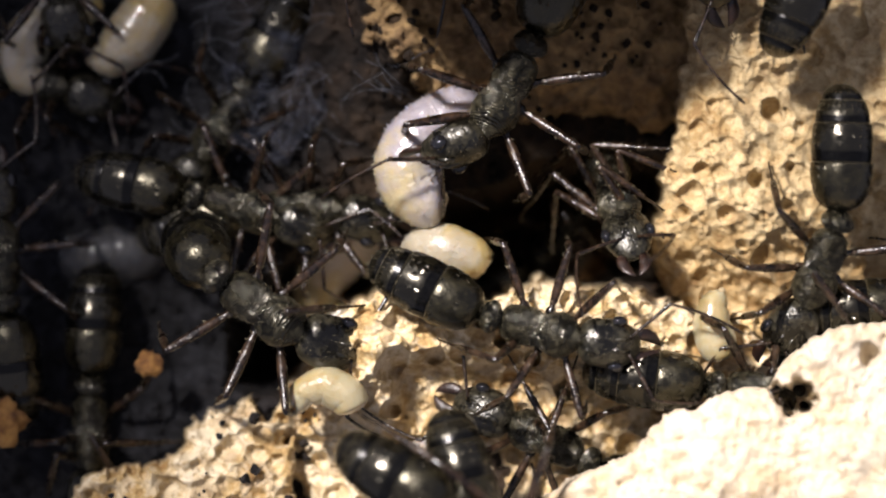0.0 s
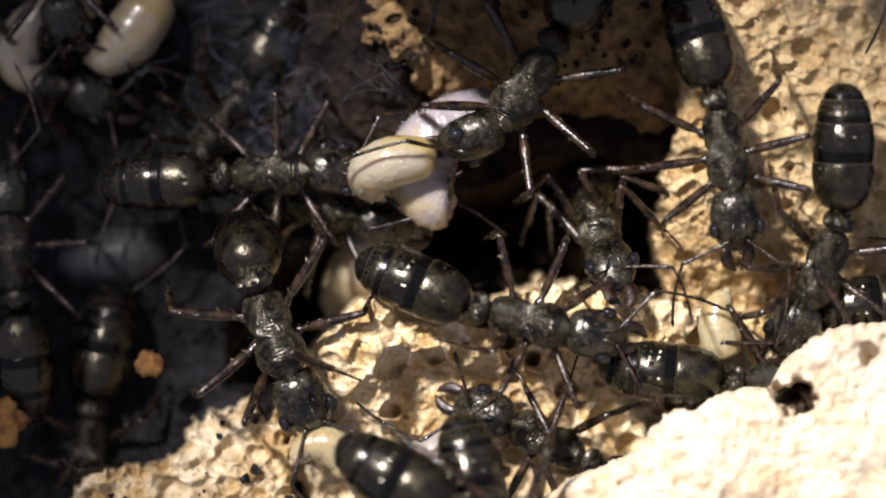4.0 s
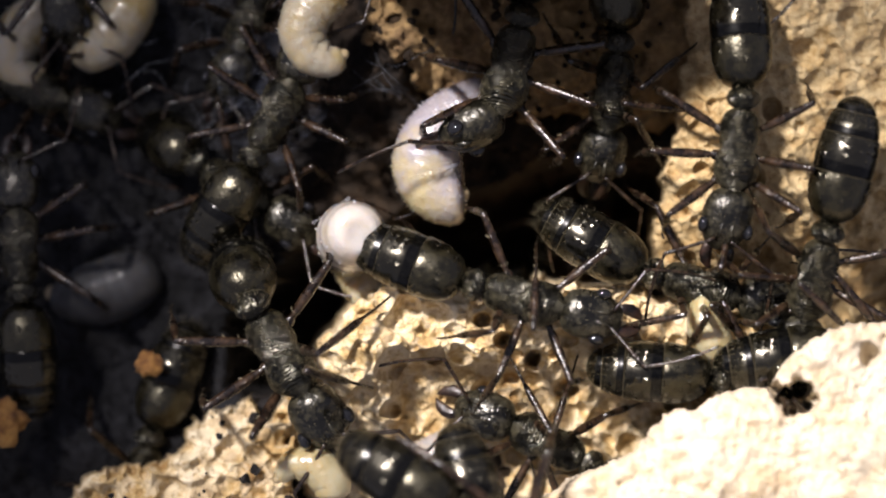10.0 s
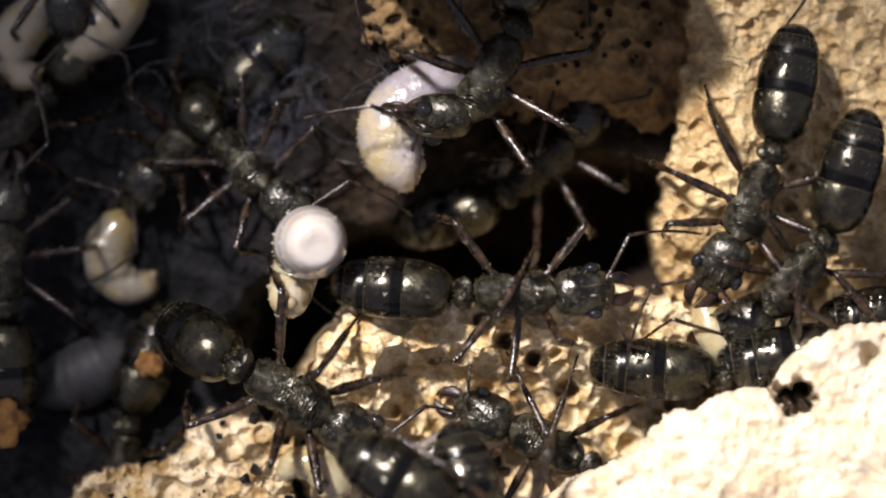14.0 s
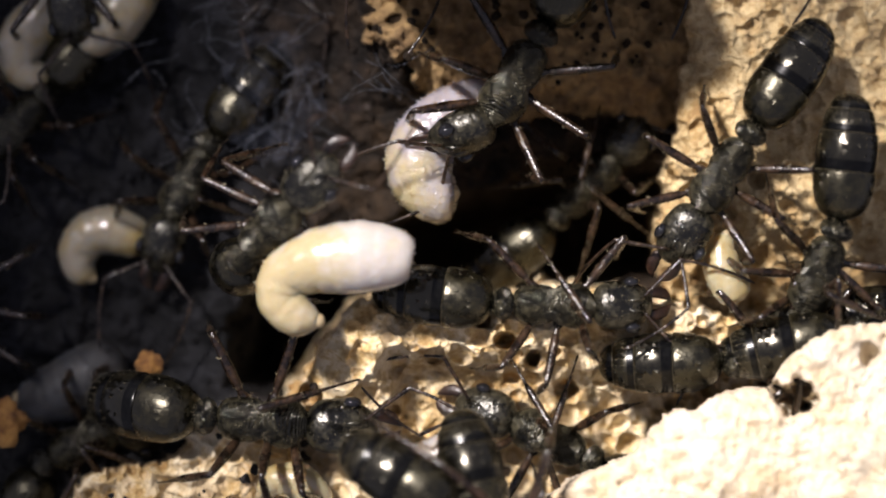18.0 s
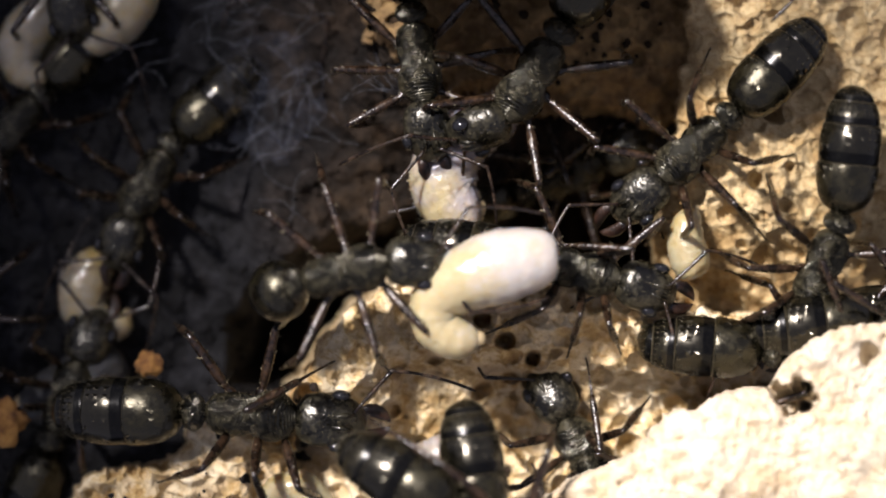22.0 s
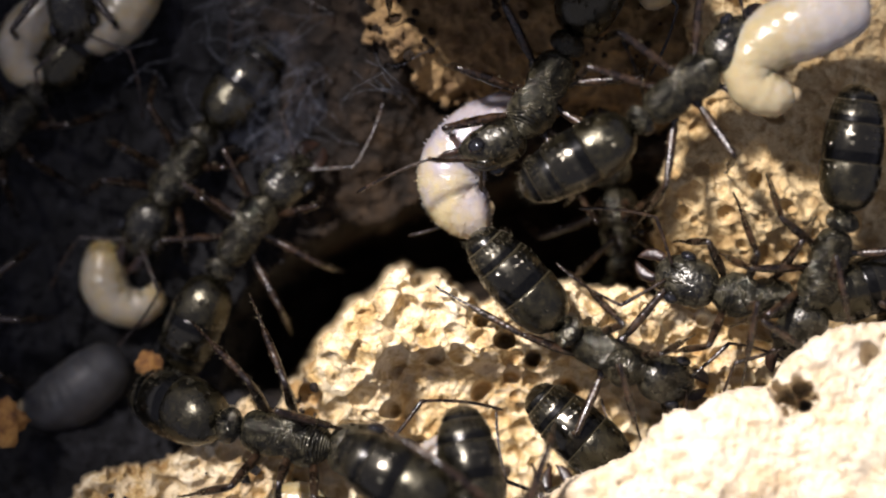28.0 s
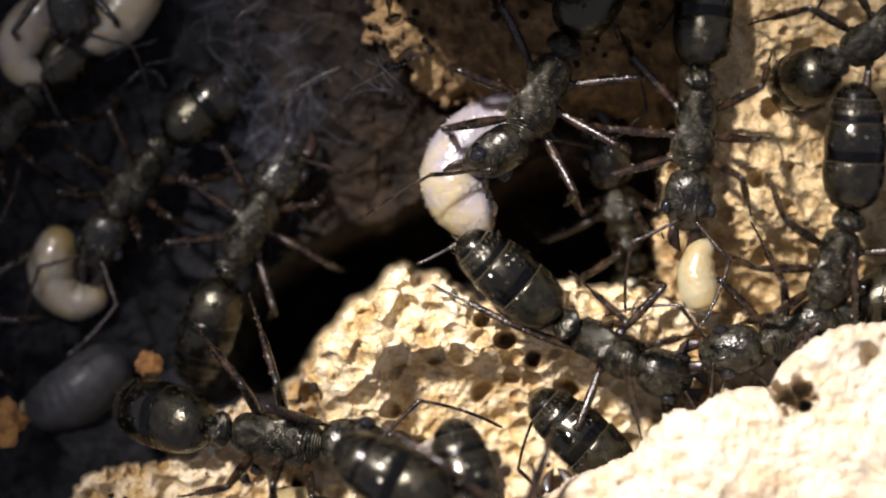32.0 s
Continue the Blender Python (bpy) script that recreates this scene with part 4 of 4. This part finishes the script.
    go(groove_ant, [(0, 0.5, 0), (25.5, 0.6, 0), (28, -0.4, 0)],
       [(0, 1475, 705, 1360, 695, 1155, 672), (3, 1505, 690, 1390, 680, 1185, 660), (8, 1510, 690, 1395, 682, 1190, 660), (10, 1485, 685, 1370, 675, 1165, 660), (12, 1485, 690, 1372, 678, 1168, 660),
        (14, 1490, 680, 1375, 670, 1170, 655), (17, 1510, 630, 1395, 635, 1190, 643), (19, 1500, 640, 1385, 640, 1182, 645), (20, 1520, 590, 1408, 600, 1205, 617), (21, 1565, 620, 1450, 612, 1248, 602)],
       [(22, 1575, 640, 1460, 630, 1255, 615), (23, 1555, 670, 1440, 655, 1238, 625), (24, 1530, 680, 1415, 660, 1215, 625), (24.4, 1575, 660, 1460, 640, 1260, 605), (25, 1580, 670, 1468, 645, 1270, 605), (25.5, 1545, 690, 1435, 662, 1240, 620),
        (28, 1270, 985, 1186, 908, 1030, 772), (30, 1272, 985, 1188, 908, 1032, 772), (32, 1275, 995, 1192, 918, 1036, 782)], seed=4)
    go(groove_mate, [(0, -1.6, 0), (20, -1.6, 0), (23, -1.8, 0)],
       [(0, 880, 740, 962, 775, 1125, 880), (8, 885, 745, 965, 780, 1128, 885), (14, 882, 748, 962, 782, 1125, 888), (20, 890, 735, 970, 770, 1130, 880), (22, 985, 715, 1030, 800, 1120, 970)],
       [(23, 1070, 688, 1075, 795, 1090, 1000), (24, 1062, 685, 1070, 795, 1090, 1000), (25, 1085, 665, 1085, 780, 1090, 990), (28, 1000, 920, 1020, 1030, 1060, 1230), (32, 1000, 925, 1020, 1035, 1060, 1235)], seed=24)
    go(rim_ant, [(0, 0.4, 0), (7, 0.4, 0), (10, 1.7, 0), (24, 1.7, 0), (25.5, 1.7, 0), (27.5, 0.6, 0)],
       [(0, 1848, 520, 1733, 530, 1530, 548), (3, 1868, 515, 1753, 525, 1550, 540), (7, 1870, 520, 1755, 530, 1552, 545), (10, 1715, 590, 1600, 605, 1380, 636), (14, 1720, 585, 1605, 600, 1383, 634),
        (18, 1720, 560, 1605, 575, 1388, 616), (20, 1720, 540, 1607, 560, 1390, 600), (21, 1780, 535, 1665, 545, 1460, 565), (22, 1775, 540, 1660, 552, 1456, 575), (24, 1760, 550, 1648, 562, 1445, 585)],
       [(24.4, 1765, 535, 1652, 548, 1450, 572), (24.7, 1810, 510, 1697, 518, 1494, 535), (25, 1820, 505, 1705, 513, 1502, 530), (25.5, 1850, 500, 1738, 508, 1535, 525), (26.1, 1940, 470, 1850, 500, 1650, 530),
        (26.5, 1870, 420, 1850, 520, 1830, 730), (27.0, 1470, 500, 1585, 525, 1780, 530), (27.5, 1195, 520, 1320, 530, 1515, 498)],
       [(28, 1200, 490, 1330, 525, 1520, 500), (29, 1170, 550, 1290, 550, 1480, 515), (30, 1275, 565, 1385, 545, 1530, 495), (31, 1330, 600, 1410, 575, 1530, 525), (32, 1330, 610, 1410, 590, 1510, 545)], seed=5)
    go(nurse_ant, [(0, 0.4, -6)],
       [(0, 830, 275, 891, 170, 950, 40), (1, 840, 270, 886, 175, 930, 50), (2, 825, 245, 876, 165, 930, 40), (3, 850, 260, 926, 155, 1000, 30),
        (6, 850, 295, 921, 180, 990, 40), (8, 830, 275, 896, 145, 930, 20), (9, 830, 280, 886, 155, 930, 30), (10, 850, 265, 900, 128, 915, -50),
        (11, 862, 255, 900, 120, 920, -55), (12, 886, 245, 908, 110, 925, -70), (13, 815, 225, 876, 130, 910, -40), (14, 800, 215, 866, 140, 900, -40)],
       [(17, 820, 240, 891, 140, 930, -40), (18, 830, 275, 906, 150, 970, 30), (19, 825, 280, 906, 160, 980, 40), (20, 840, 280, 911, 155, 985, 35),
        (21, 855, 285, 906, 175, 975, 60), (22, 870, 245, 936, 145, 995, 40), (23, 910, 215, 981, 125, 1060, 20), (24, 960, 215, 1036, 135, 1090, 0),
        (25, 970, 265, 1036, 175, 1090, 40), (28, 880, 310, 956, 170, 1025, 30), (29, 900, 315, 956, 175, 1020, 40), (30, 895, 315, 956, 175, 1025, 35)],
       [(32, 895, 310, 954, 175, 1025, 35)], seed=6, still=0.4, look_aside=-34, head_roll=-50)
    go(porter_ant, [(0, -4.5, 0), (8, -4.5, 5), (14.3, -3.5, 15), (16.5, 1.5, 58), (17, 1.6, 58), (18, 3.0, 35), (18.6, 3.6, 15), (21, 4.2, 10), (22, 4.4, 0), (24, 4.4, 5), (27.5, 3.6, 0), (32, 2.0, 0)],
       [(0, 640, 390, 540, 370, 350, 400), (6, 690, 400, 580, 370, 400, 330), (8, 640, 400, 540, 370, 380, 350), (9, 520, 400, 430, 350, 300, 250),
        (13, 500, 340, 410, 300, 250, 220), (14, 500, 350, 430, 290, 330, 160), (16.5, 560, 460, 550, 418, 540, 385), (17, 536, 405, 530, 358, 525, 328),
        (18, 542, 338, 480, 400, 455, 425), (18.6, 586, 518, 480, 441, 440, 415), (19.2, 613, 527, 497, 431, 460, 410), (20, 638, 450, 503, 441, 455, 441), (21, 663, 470, 518, 441, 470, 450)],
       [(22, 740, 465, 615, 480, 480, 540), (23, 790, 325, 665, 410, 525, 545), (24, 905, 195, 785, 325, 615, 480), (25, 1060, 265, 910, 360, 710, 450),
        (25.5, 1090, 270, 950, 350, 760, 420), (27.5, 1290, 70, 1180, 180, 960, 320), (28, 1325, 55, 1210, 155, 990, 300), (29, 1470, 10, 1390, 75, 1255, 235),
        (30, 1530, 0, 1450, 80, 1360, 215), (31, 1610, 20, 1530, 65, 1400, 190), (32, 1660, 0, 1560, 60, 1430, 140)], seed=7, tail=-1.0)
    go(climber_ant, [(0, 2.0, 0), (8, 1.8, 0), (18, 1.2, -5), (24, 0.2, -5), (27.5, 0.2, 0), (32, 1.2, -5)],
       [(0, 1260, -60, 1230, -160, 1200, -360), (1, 1230, 60, 1230, -60, 1210, -250), (2, 1225, 390, 1215, 270, 1180, 70), (3, 1310, 400, 1290, 265, 1220, 60),
        (6, 1290, 440, 1262, 290, 1250, 70), (7, 1280, 440, 1250, 300, 1230, 100), (8, 1255, 430, 1285, 300, 1270, 90), (9, 1290, 390, 1310, 265, 1300, 60),
        (10, 1285, 400, 1305, 270, 1310, 60), (11, 1290, 370, 1310, 265, 1345, 60), (12, 1240, 450, 1290, 320, 1350, 70), (13, 1260, 450, 1340, 340, 1430, 80)],
       [(14, 1265, 490, 1330, 360, 1395, 130), (17, 1215, 410, 1290, 300, 1420, 90), (18, 1210, 420, 1275, 315, 1420, 100), (19, 1240, 435, 1300, 330, 1425, 110),
        (20, 1190, 390, 1275, 310, 1430, 110), (21, 1160, 375, 1245, 290, 1405, 95), (22, 1130, 350, 1220, 270, 1400, 95), (23, 1115, 370, 1215, 275, 1390, 105),
        (24, 1150, 350, 1235, 245, 1385, 95), (25, 1190, 240, 1260, 165, 1380, 20), (25.5, 1180, 170, 1230, 80, 1330, -80), (27.5, 1150, -120, 1200, -230, 1270, -420)],
       [(28.5, 1130, -60, 1170, -170, 1260, -360), (29.5, 1180, -30, 1200, -140, 1240, -340), (30, 1165, 85, 1175, -25, 1200, -230), (30.5, 1170, 230, 1170, 110, 1220, -80),
        (31, 1205, 275, 1215, 165, 1265, -30), (32, 1220, 365, 1230, 235, 1245, 30)], seed=8)
    go(crossing_ant, [(0, 3.2, 0)],
       [(0, 1560, -300, 1515, -215, 1445, -65), (1, 1660, -270, 1625, -190, 1560, -45), (2, 1750, -80, 1715, -30, 1625, 85), (3, 1800, -60, 1740, -30, 1650, 60), (4.5, 1400, -250, 1460, -330, 1600, -420),
        (5.5, 1290, 190, 1360, 60, 1460, -90), (6, 1265, 240, 1345, 85, 1440, -50), (6.5, 1290, 170, 1370, 40, 1470, -100), (7, 1350, 20, 1420, -80, 1540, -220), (8, 1420, -200, 1480, -300, 1600, -450),
        (32, 1420, -200, 1480, -300, 1600, -450)], seed=20)
    go(pit_ant, [(0, -2.6, 62), (7.5, -2.6, 58), (8.5, -1.0, 20), (9, -0.6, 0), (11, -0.4, 0), (12, -0.2, 0), (14, 0.2, 0)],
       [(0, 1100, 410, 1092, 358, 1078, 262), (1, 1118, 455, 1106, 398, 1085, 300), (2, 1085, 440, 1082, 380, 1070, 280), (3, 1085, 450, 1070, 390, 1048, 292),
        (6, 1030, 495, 1042, 430, 1052, 330), (7, 1030, 420, 1042, 360, 1066, 262), (8, 1100, 450, 1058, 410, 1000, 320), (8.5, 1250, 480, 1130, 440, 980, 330), (9, 1370, 490, 1235, 480, 1055, 410),
        (10, 1370, 530, 1245, 510, 1065, 430), (11, 1400, 500, 1270, 490, 1075, 425), (11.3, 1440, 500, 1320, 490, 1130, 460), (11.6, 1555, 500, 1440, 510, 1255, 552), (11.8, 1690, 520, 1575, 535, 1385, 580), (12, 1800, 560, 1685, 570, 1482, 600)],
       [(12.5, 1900, 545, 1785, 548, 1580, 560), (25, 1890, 540, 1775, 545, 1570, 558), (27, 2000, 540, 1890, 545, 1690, 558), (32, 2000, 540, 1890, 545, 1690, 558)], seed=9)
    go(hauler_ant, [(0, -4, 0), (3, -3, 0), (6, -1.2, 5), (9, -2, 5), (11, -4, 0), (13, -6, 0), (32, -6, 0)],
       [(0, 530, 400, 430, 370, 250, 330), (2, 540, 390, 430, 370, 260, 330), (3, 560, 350, 450, 340, 280, 330), (5.5, 640, 230, 530, 270, 350, 300),
        (6, 645, 215, 535, 265, 360, 300), (7, 740, 285, 615, 310, 460, 330), (8, 745, 180, 635, 235, 490, 260), (9, 620, 130, 560, 220, 460, 290),
        (10, 530, 110, 490, 200, 420, 320), (11, 455, 110, 440, 210, 400, 380), (12, 350, 180, 420, 270, 530, 330), (13, 245, 330, 320, 260, 420, 180)],
       [(14, 245, 335, 330, 250, 440, 130), (17, 300, 440, 340, 325, 440, 130), (18, 290, 430, 330, 330, 445, 160), (20, 160, 430, 265, 320, 385, 150),
        (22, 195, 480, 260, 330, 390, 180), (24, 175, 450, 235, 340, 380, 180), (25, 185, 430, 240, 320, 395, 190), (28, 240, 430, 315, 310, 430, 150),
        (29, 225, 420, 320, 280, 440, 130), (30, 190, 365, 275, 290, 460, 120), (31, 140, 395, 240, 275, 430, 150), (32, 170, 450, 235, 330, 400, 160)], seed=10)
    go(cocoon_ant, [(0, -3, -15), (7, -3, -15), (12, -1.5, -10), (32, -1, 0)],
       [(0, 1120, -160, 1130, -270, 1140, -480), (6, 1100, -60, 1120, -170, 1130, -380), (7, 1090, 120, 1110, 10, 1130, -180), (8, 1040, 290, 1110, 220, 1190, 60),
        (9, 1050, 300, 1095, 210, 1110, 10), (10, 1065, 285, 1085, 165, 1085, -50), (11, 1095, 255, 1125, 130, 1100, -80), (11.5, 1100, 170, 1110, 60, 1100, -150),
        (12, 1100, 85, 1095, -30, 1090, -240), (13, 1150, -120, 1150, -230, 1150, -440), (14, 1150, -160, 1150, -270, 1150, -480), (32, 1150, -160, 1150, -270, 1150, -480)], seed=11)
    go(visitor_ant, [(0, -0.5, 0)],
       [(0, 700, -160, 700, -270, 690, -490), (20, 720, -120, 720, -230, 700, -440), (21, 790, 10, 780, -100, 760, -300), (21.5, 800, 110, 790, 0, 760, -200),
        (22, 760, 240, 740, 115, 715, -90), (22.5, 820, 110, 780, 20, 700, -140), (23, 850, 20, 730, 20, 560, -60), (24, 800, -130, 700, -150, 500, -200),
        (32, 800, -150, 700, -170, 500, -220)], seed=12)
    go(corner_ant, [(0, -4.2, -15)], [(0, 115, 60, 90, -60, 70, -270), (8, 110, 45, 90, -75, 70, -280), (17, 125, 40, 100, -80, 80, -290), (32, 125, 35, 100, -80, 80, -290)], seed=13, step=0.5, still=0.6)
    go(near_ant, [(0, 7.0, 5)], [(0, 1000, 985, 905, 945, 715, 855), (10, 1000, 990, 910, 950, 720, 855), (20, 1000, 990, 910, 950, 720, 855), (32, 995, 985, 905, 945, 715, 855)], seed=14, step=0.5, still=0.6,
       plant=[(5, 0, 32, 640, 732, 5.5)])
    go(near_mate, [(0, 5.5, 5)], [(0, 940, 1140, 895, 1055, 825, 855), (6, 980, 1110, 930, 1065, 855, 870), (12, 980, 1110, 930, 1070, 840, 880), (18, 980, 1090, 930, 1045, 850, 855),
                                  (25, 960, 1090, 910, 1035, 855, 850), (32, 980, 1100, 930, 1060, 845, 880)], seed=15, step=0.5, still=0.6)
    go(edge_ant, [(0, -4.4, 0)], [(0, -10, 370, 0, 450, 20, 660), (6, 20, 350, 30, 440, 50, 655), (12, 30, 350, 35, 430, 48, 650), (14, 10, 380, 10, 460, 15, 680),
                                  (17, -70, 430, -75, 530, -110, 740), (20, -95, 460, -100, 565, -130, 780), (32, -95, 460, -100, 565, -130, 780)], seed=16, still=0.3)
    go(shade_ant, [(0, -6.3, 0)], [(0, 320, 330, 390, 230, 480, 70), (8, 310, 330, 385, 230, 480, 60), (12, 500, -60, 500, -160, 500, -360), (32, 500, -60, 500, -160, 500, -360)], seed=17)
    go(floor_ant, [(0, -6.0, 0), (24, -6.0, 0), (27, -4.6, 0), (32, -4.6, 0)], [(0, 160, 880, 160, 770, 165, 600), (3, 140, 900, 150, 800, 170, 640), (10, 240, 960, 250, 860, 300, 690), (22, 150, 620, 120, 700, 60, 860), (24, 300, 500, 300, 600, 240, 760),
                                   (26, 480, 360, 470, 430, 420, 560), (28, 500, 330, 440, 405, 350, 572), (30, 500, 310, 435, 388, 345, 565), (31, 490, 300, 428, 380, 338, 552), (32, 490, 320, 445, 400, 380, 560)], seed=18)
    go(deep_ant, [(0, -13, 0), (12.5, -13, 0), (13.5, -5.5, 10), (18, -6.0, 10), (20, -6.5, 15), (27, -6.5, 15), (29, -5.5, 25), (32, -5.5, 25)],
       [(0, 1060, 330, 1010, 400, 920, 470), (12.5, 1060, 330, 1010, 400, 920, 470), (13.5, 1010, 235, 965, 290, 850, 350), (17, 1000, 250, 950, 300, 830, 360), (18.2, 1110, 270, 1060, 330, 960, 430),
        (20, 1150, 290, 1110, 370, 1040, 520), (22, 1090, 270, 1010, 310, 880, 345), (24, 1110, 300, 1100, 400, 1080, 560), (27, 1090, 300, 1095, 400, 1090, 580), (29, 1062, 292, 1090, 375, 1120, 520),
        (32, 1075, 300, 1100, 385, 1130, 530)], seed=25, still=0.5)
    go(litter_ant, [(0, -6.6, 0)], [(0, 170, 175, 60, 140, -150, 90), (9, 175, 180, 65, 150, -150, 100), (14, -40, 300, 30, 230, 140, 90), (32, -60, 300, 10, 230, 120, 90)], seed=19, still=0.4)

    drift(big_larva, [(0, 745, 272, -2.4, -13, 0, 0), (1, 760, 287, -2.4, -8, 0, 0), (2, 735, 247, -2.4, -8, 0, 0), (3, 770, 257, -2.4, -18, 0, 0), (6, 760, 302, -2.6, -18, 0, 0),
                      (8, 765, 312, -2.6, -13, 0, 0), (10, 775, 267, -2.4, -8, 0, 0), (11, 778, 278, -2.4, -4, 0, 0), (12, 800, 276, -2.4, 5, 0, 0), (13, 740, 227, -2.4, -18, 0, 0)],
          [(14, 720, 207, -2.4, -23, 0, 0), (17, 760, 237, -2.4, -18, 0, 0), (18, 765, 262, -2.4, -13, 0, 0), (19, 745, 257, -2.4, -8, 0, 0), (20, 765, 272, -2.4, -13, 0, 0),
           (21, 775, 282, -2.4, -8, 0, 0), (22, 805, 292, -2.6, -8, 0, 0), (23, 860, 262, -2.8, -13, 0, 0), (25, 920, 262, -2.6, -8, 0, 0), (28, 820, 292, -2.2, -8, 0, 0),
           (30, 810, 297, -2.2, -10, 0, 0), (32, 825, 292, -2.2, -8, 0, 0)])
    drift(taut_larva, [(0, 605, 455, -9.5, 40, 0, -30), (3, 610, 455, -9, 40, 0, -20), (6, 820, 465, -9, 20, 0, -20), (7, 820, 445, -8, 20, 0, -20), (8, 770, 430, -5, 20, 0, -50),
                       (9, 610, 450, -1.5, 30, 0, -75), (10, 625, 430, -1, 20, 0, -80), (12, 632, 424, -1.0, 95, 0, -48), (13, 595, 385, 0, 0, 0, -85), (14, 545, 440, 1.5, -20, 0, -80)],
          [(16.5, 630, 645, 2.8, -70, 30, -15), (17, 588, 560, 2.8, -72, 72, -10), (18, 622, 466, 3.0, -4, 0, 0), (19, 690, 608, 3.2, -42, 0, 0), (20, 774, 564, 3.4, -40, 0, 0),
           (21, 775, 540, 3.4, -38, 0, 0), (22, 881, 485, 3.6, 10, 0, 0), (23, 928, 340, 3.6, 22, 0, 0), (24, 1042, 198, 3.6, 38, 0, 0), (25, 1176, 318, 3.6, 0, 0, 0),
           (25.5, 1248, 312, 3.6, 6, 0, 0), (27.5, 1425, 70, 3.2, 18, 0, 0), (28, 1432, 50, 3.4, 14, 0, 0), (29, 1575, 5, 3.2, 20, 0, 0), (30, 1680, -20, 3, 30, 0, 0), (32, 1760, 0, 3, 30, 0, 0)])
    drift(carried_larva, [(0, 800, 455, -2.8, -20, 60, 0), (0.5, 690, 448, -4.2, -10, 60, 0), (1, 615, 436, -5.6, 0, 60, 0), (1.5, 735, 418, -2.6, 0, 60, 0), (2, 668, 395, -2, 5, 60, 0), (3, 690, 348, -1.5, 12, 60, 0), (5.5, 740, 220, 0.2, 0, 80, 0),
                          (6, 785, 205, 0.4, 0, 80, 0), (7, 895, 245, 0.2, 0, 80, 0), (8, 905, 150, 0.2, 15, 80, 0), (9, 715, 80, -0.5, 60, 0, 0), (10, 570, 30, -1.5, 40, 0, 0), (11, 450, 45, -2, 0, 0, 0), (12, 310, 70, -2.5, -10, 0, 0)],
          [(12.5, 190, 200, -4.5, 20, 0, 0), (13, 165, 350, -5.4, 60, 0, 0), (14, 215, 440, -7.4, 60, 0, 0), (17, 240, 460, -7.4, 40, 0, 0), (18, 200, 430, -7.4, -20, 0, 0), (20, 130, 465, -7.4, 0, 0, 0),
           (22, 170, 510, -7.4, 60, 0, 0), (24, 215, 500, -7.4, 60, 0, 0), (28, 205, 490, -7.4, 85, 0, 0), (29, 215, 495, -7.4, 95, 0, 0), (30, 165, 430, -7.4, 90, 0, 0), (31, 95, 460, -7.4, 60, 0, 0), (32, 115, 470, -7.4, 70, 0, 0)])
    drift(amber_larva, [(0, 1260, 580, -0.3, -80, 0, 0), (7, 1275, 580, -0.3, -80, 0, 0), (10, 1250, 580, -0.3, -70, 0, 0), (14, 1262, 585, -0.3, -60, 0, 0), (17, 1285, 490, 0, -70, 0, 0), (18, 1280, 480, 0, -70, 0, 0),
                        (19, 1205, 450, -0.3, -80, 0, 0), (20, 1225, 440, -0.4, -80, 0, 0), (23, 1205, 430, -0.4, -80, 0, 0), (24, 1195, 390, -0.2, -70, 0, 0)],
          [(25, 1230, 250, 0.5, -60, 0, 0), (25.5, 1216, 180, 0.5, -60, 0, 0), (27.5, 1160, -80, 0.5, -80, 0, 0), (28.5, 1148, 5, 0, -80, 0, 0), (29.5, 1184, 40, 0, -80, 0, 0), (30, 1155, 205, 0.2, -80, 0, 0),
           (30.5, 1170, 330, 0.2, -80, 0, 0), (31, 1225, 400, 0.3, -85, 0, 0), (32, 1232, 490, 0.3, -85, 0, 0)])
    drift(fed_larva, [(0, 570, 710, 0.2, -60, 0, 0), (1, 595, 740, 0.0, -60, 0, 0), (2, 605, 780, -0.2, -60, 0, 0), (3, 590, 790, -0.4, -70, 0, 0), (6, 540, 850, -0.8, -80, 0, 0), (14, 545, 845, -0.8, -80, 0, 0),
                      (17, 510, 870, -1.2, -80, 0, 0), (25, 520, 900, -1.5, -80, 0, 0), (32, 520, 920, -1.5, -80, 0, 0)])
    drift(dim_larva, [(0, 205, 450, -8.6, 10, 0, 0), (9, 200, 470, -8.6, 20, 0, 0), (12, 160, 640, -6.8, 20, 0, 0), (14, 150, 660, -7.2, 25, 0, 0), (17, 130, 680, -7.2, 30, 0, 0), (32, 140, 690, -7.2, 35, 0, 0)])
    drift(far_larva, [(0, 75, 70, -6.4, -20, 0, 0), (8, 60, 60, -6.4, -20, 0, 0), (14, 55, 60, -6.4, -20, 0, 0), (18, 70, 60, -6.4, -20, 0, 0), (32, 70, 55, -6.4, -20, 0, 0)])
    drift(far_grub, [(0, 235, 55, -6.2, 35, 0, 0), (8, 225, 50, -6.2, 35, 0, 0), (12, 180, 40, -6.2, 35, 0, 0), (17, 205, 20, -6.2, 35, 0, 0), (32, 215, 15, -6.2, 35, 0, 0)])
    drift(low_larva, [(0, 755, 810, -3.0, 20, 0, 0), (32, 765, 815, -3.0, 20, 0, 0)])
    drift(cocoon, [(0, 1030, 420, -16, 80, 0, 0), (10, 1030, 420, -15, 80, 0, 0), (11, 1040, 370, -9, 80, 0, 0), (11.5, 1062, 330, -1.6, 82, 0, 0), (12, 1068, 290, -0.4, 80, 0, 0), (12.5, 1140, 200, -1.4, 85, 0, 0),
                   (13, 1152, 10, -2.2, 88, 0, 0), (14, 1160, -190, -0.5, 90, 0, 0), (32, 1160, -190, -0.5, 90, 0, 0)])


motions()
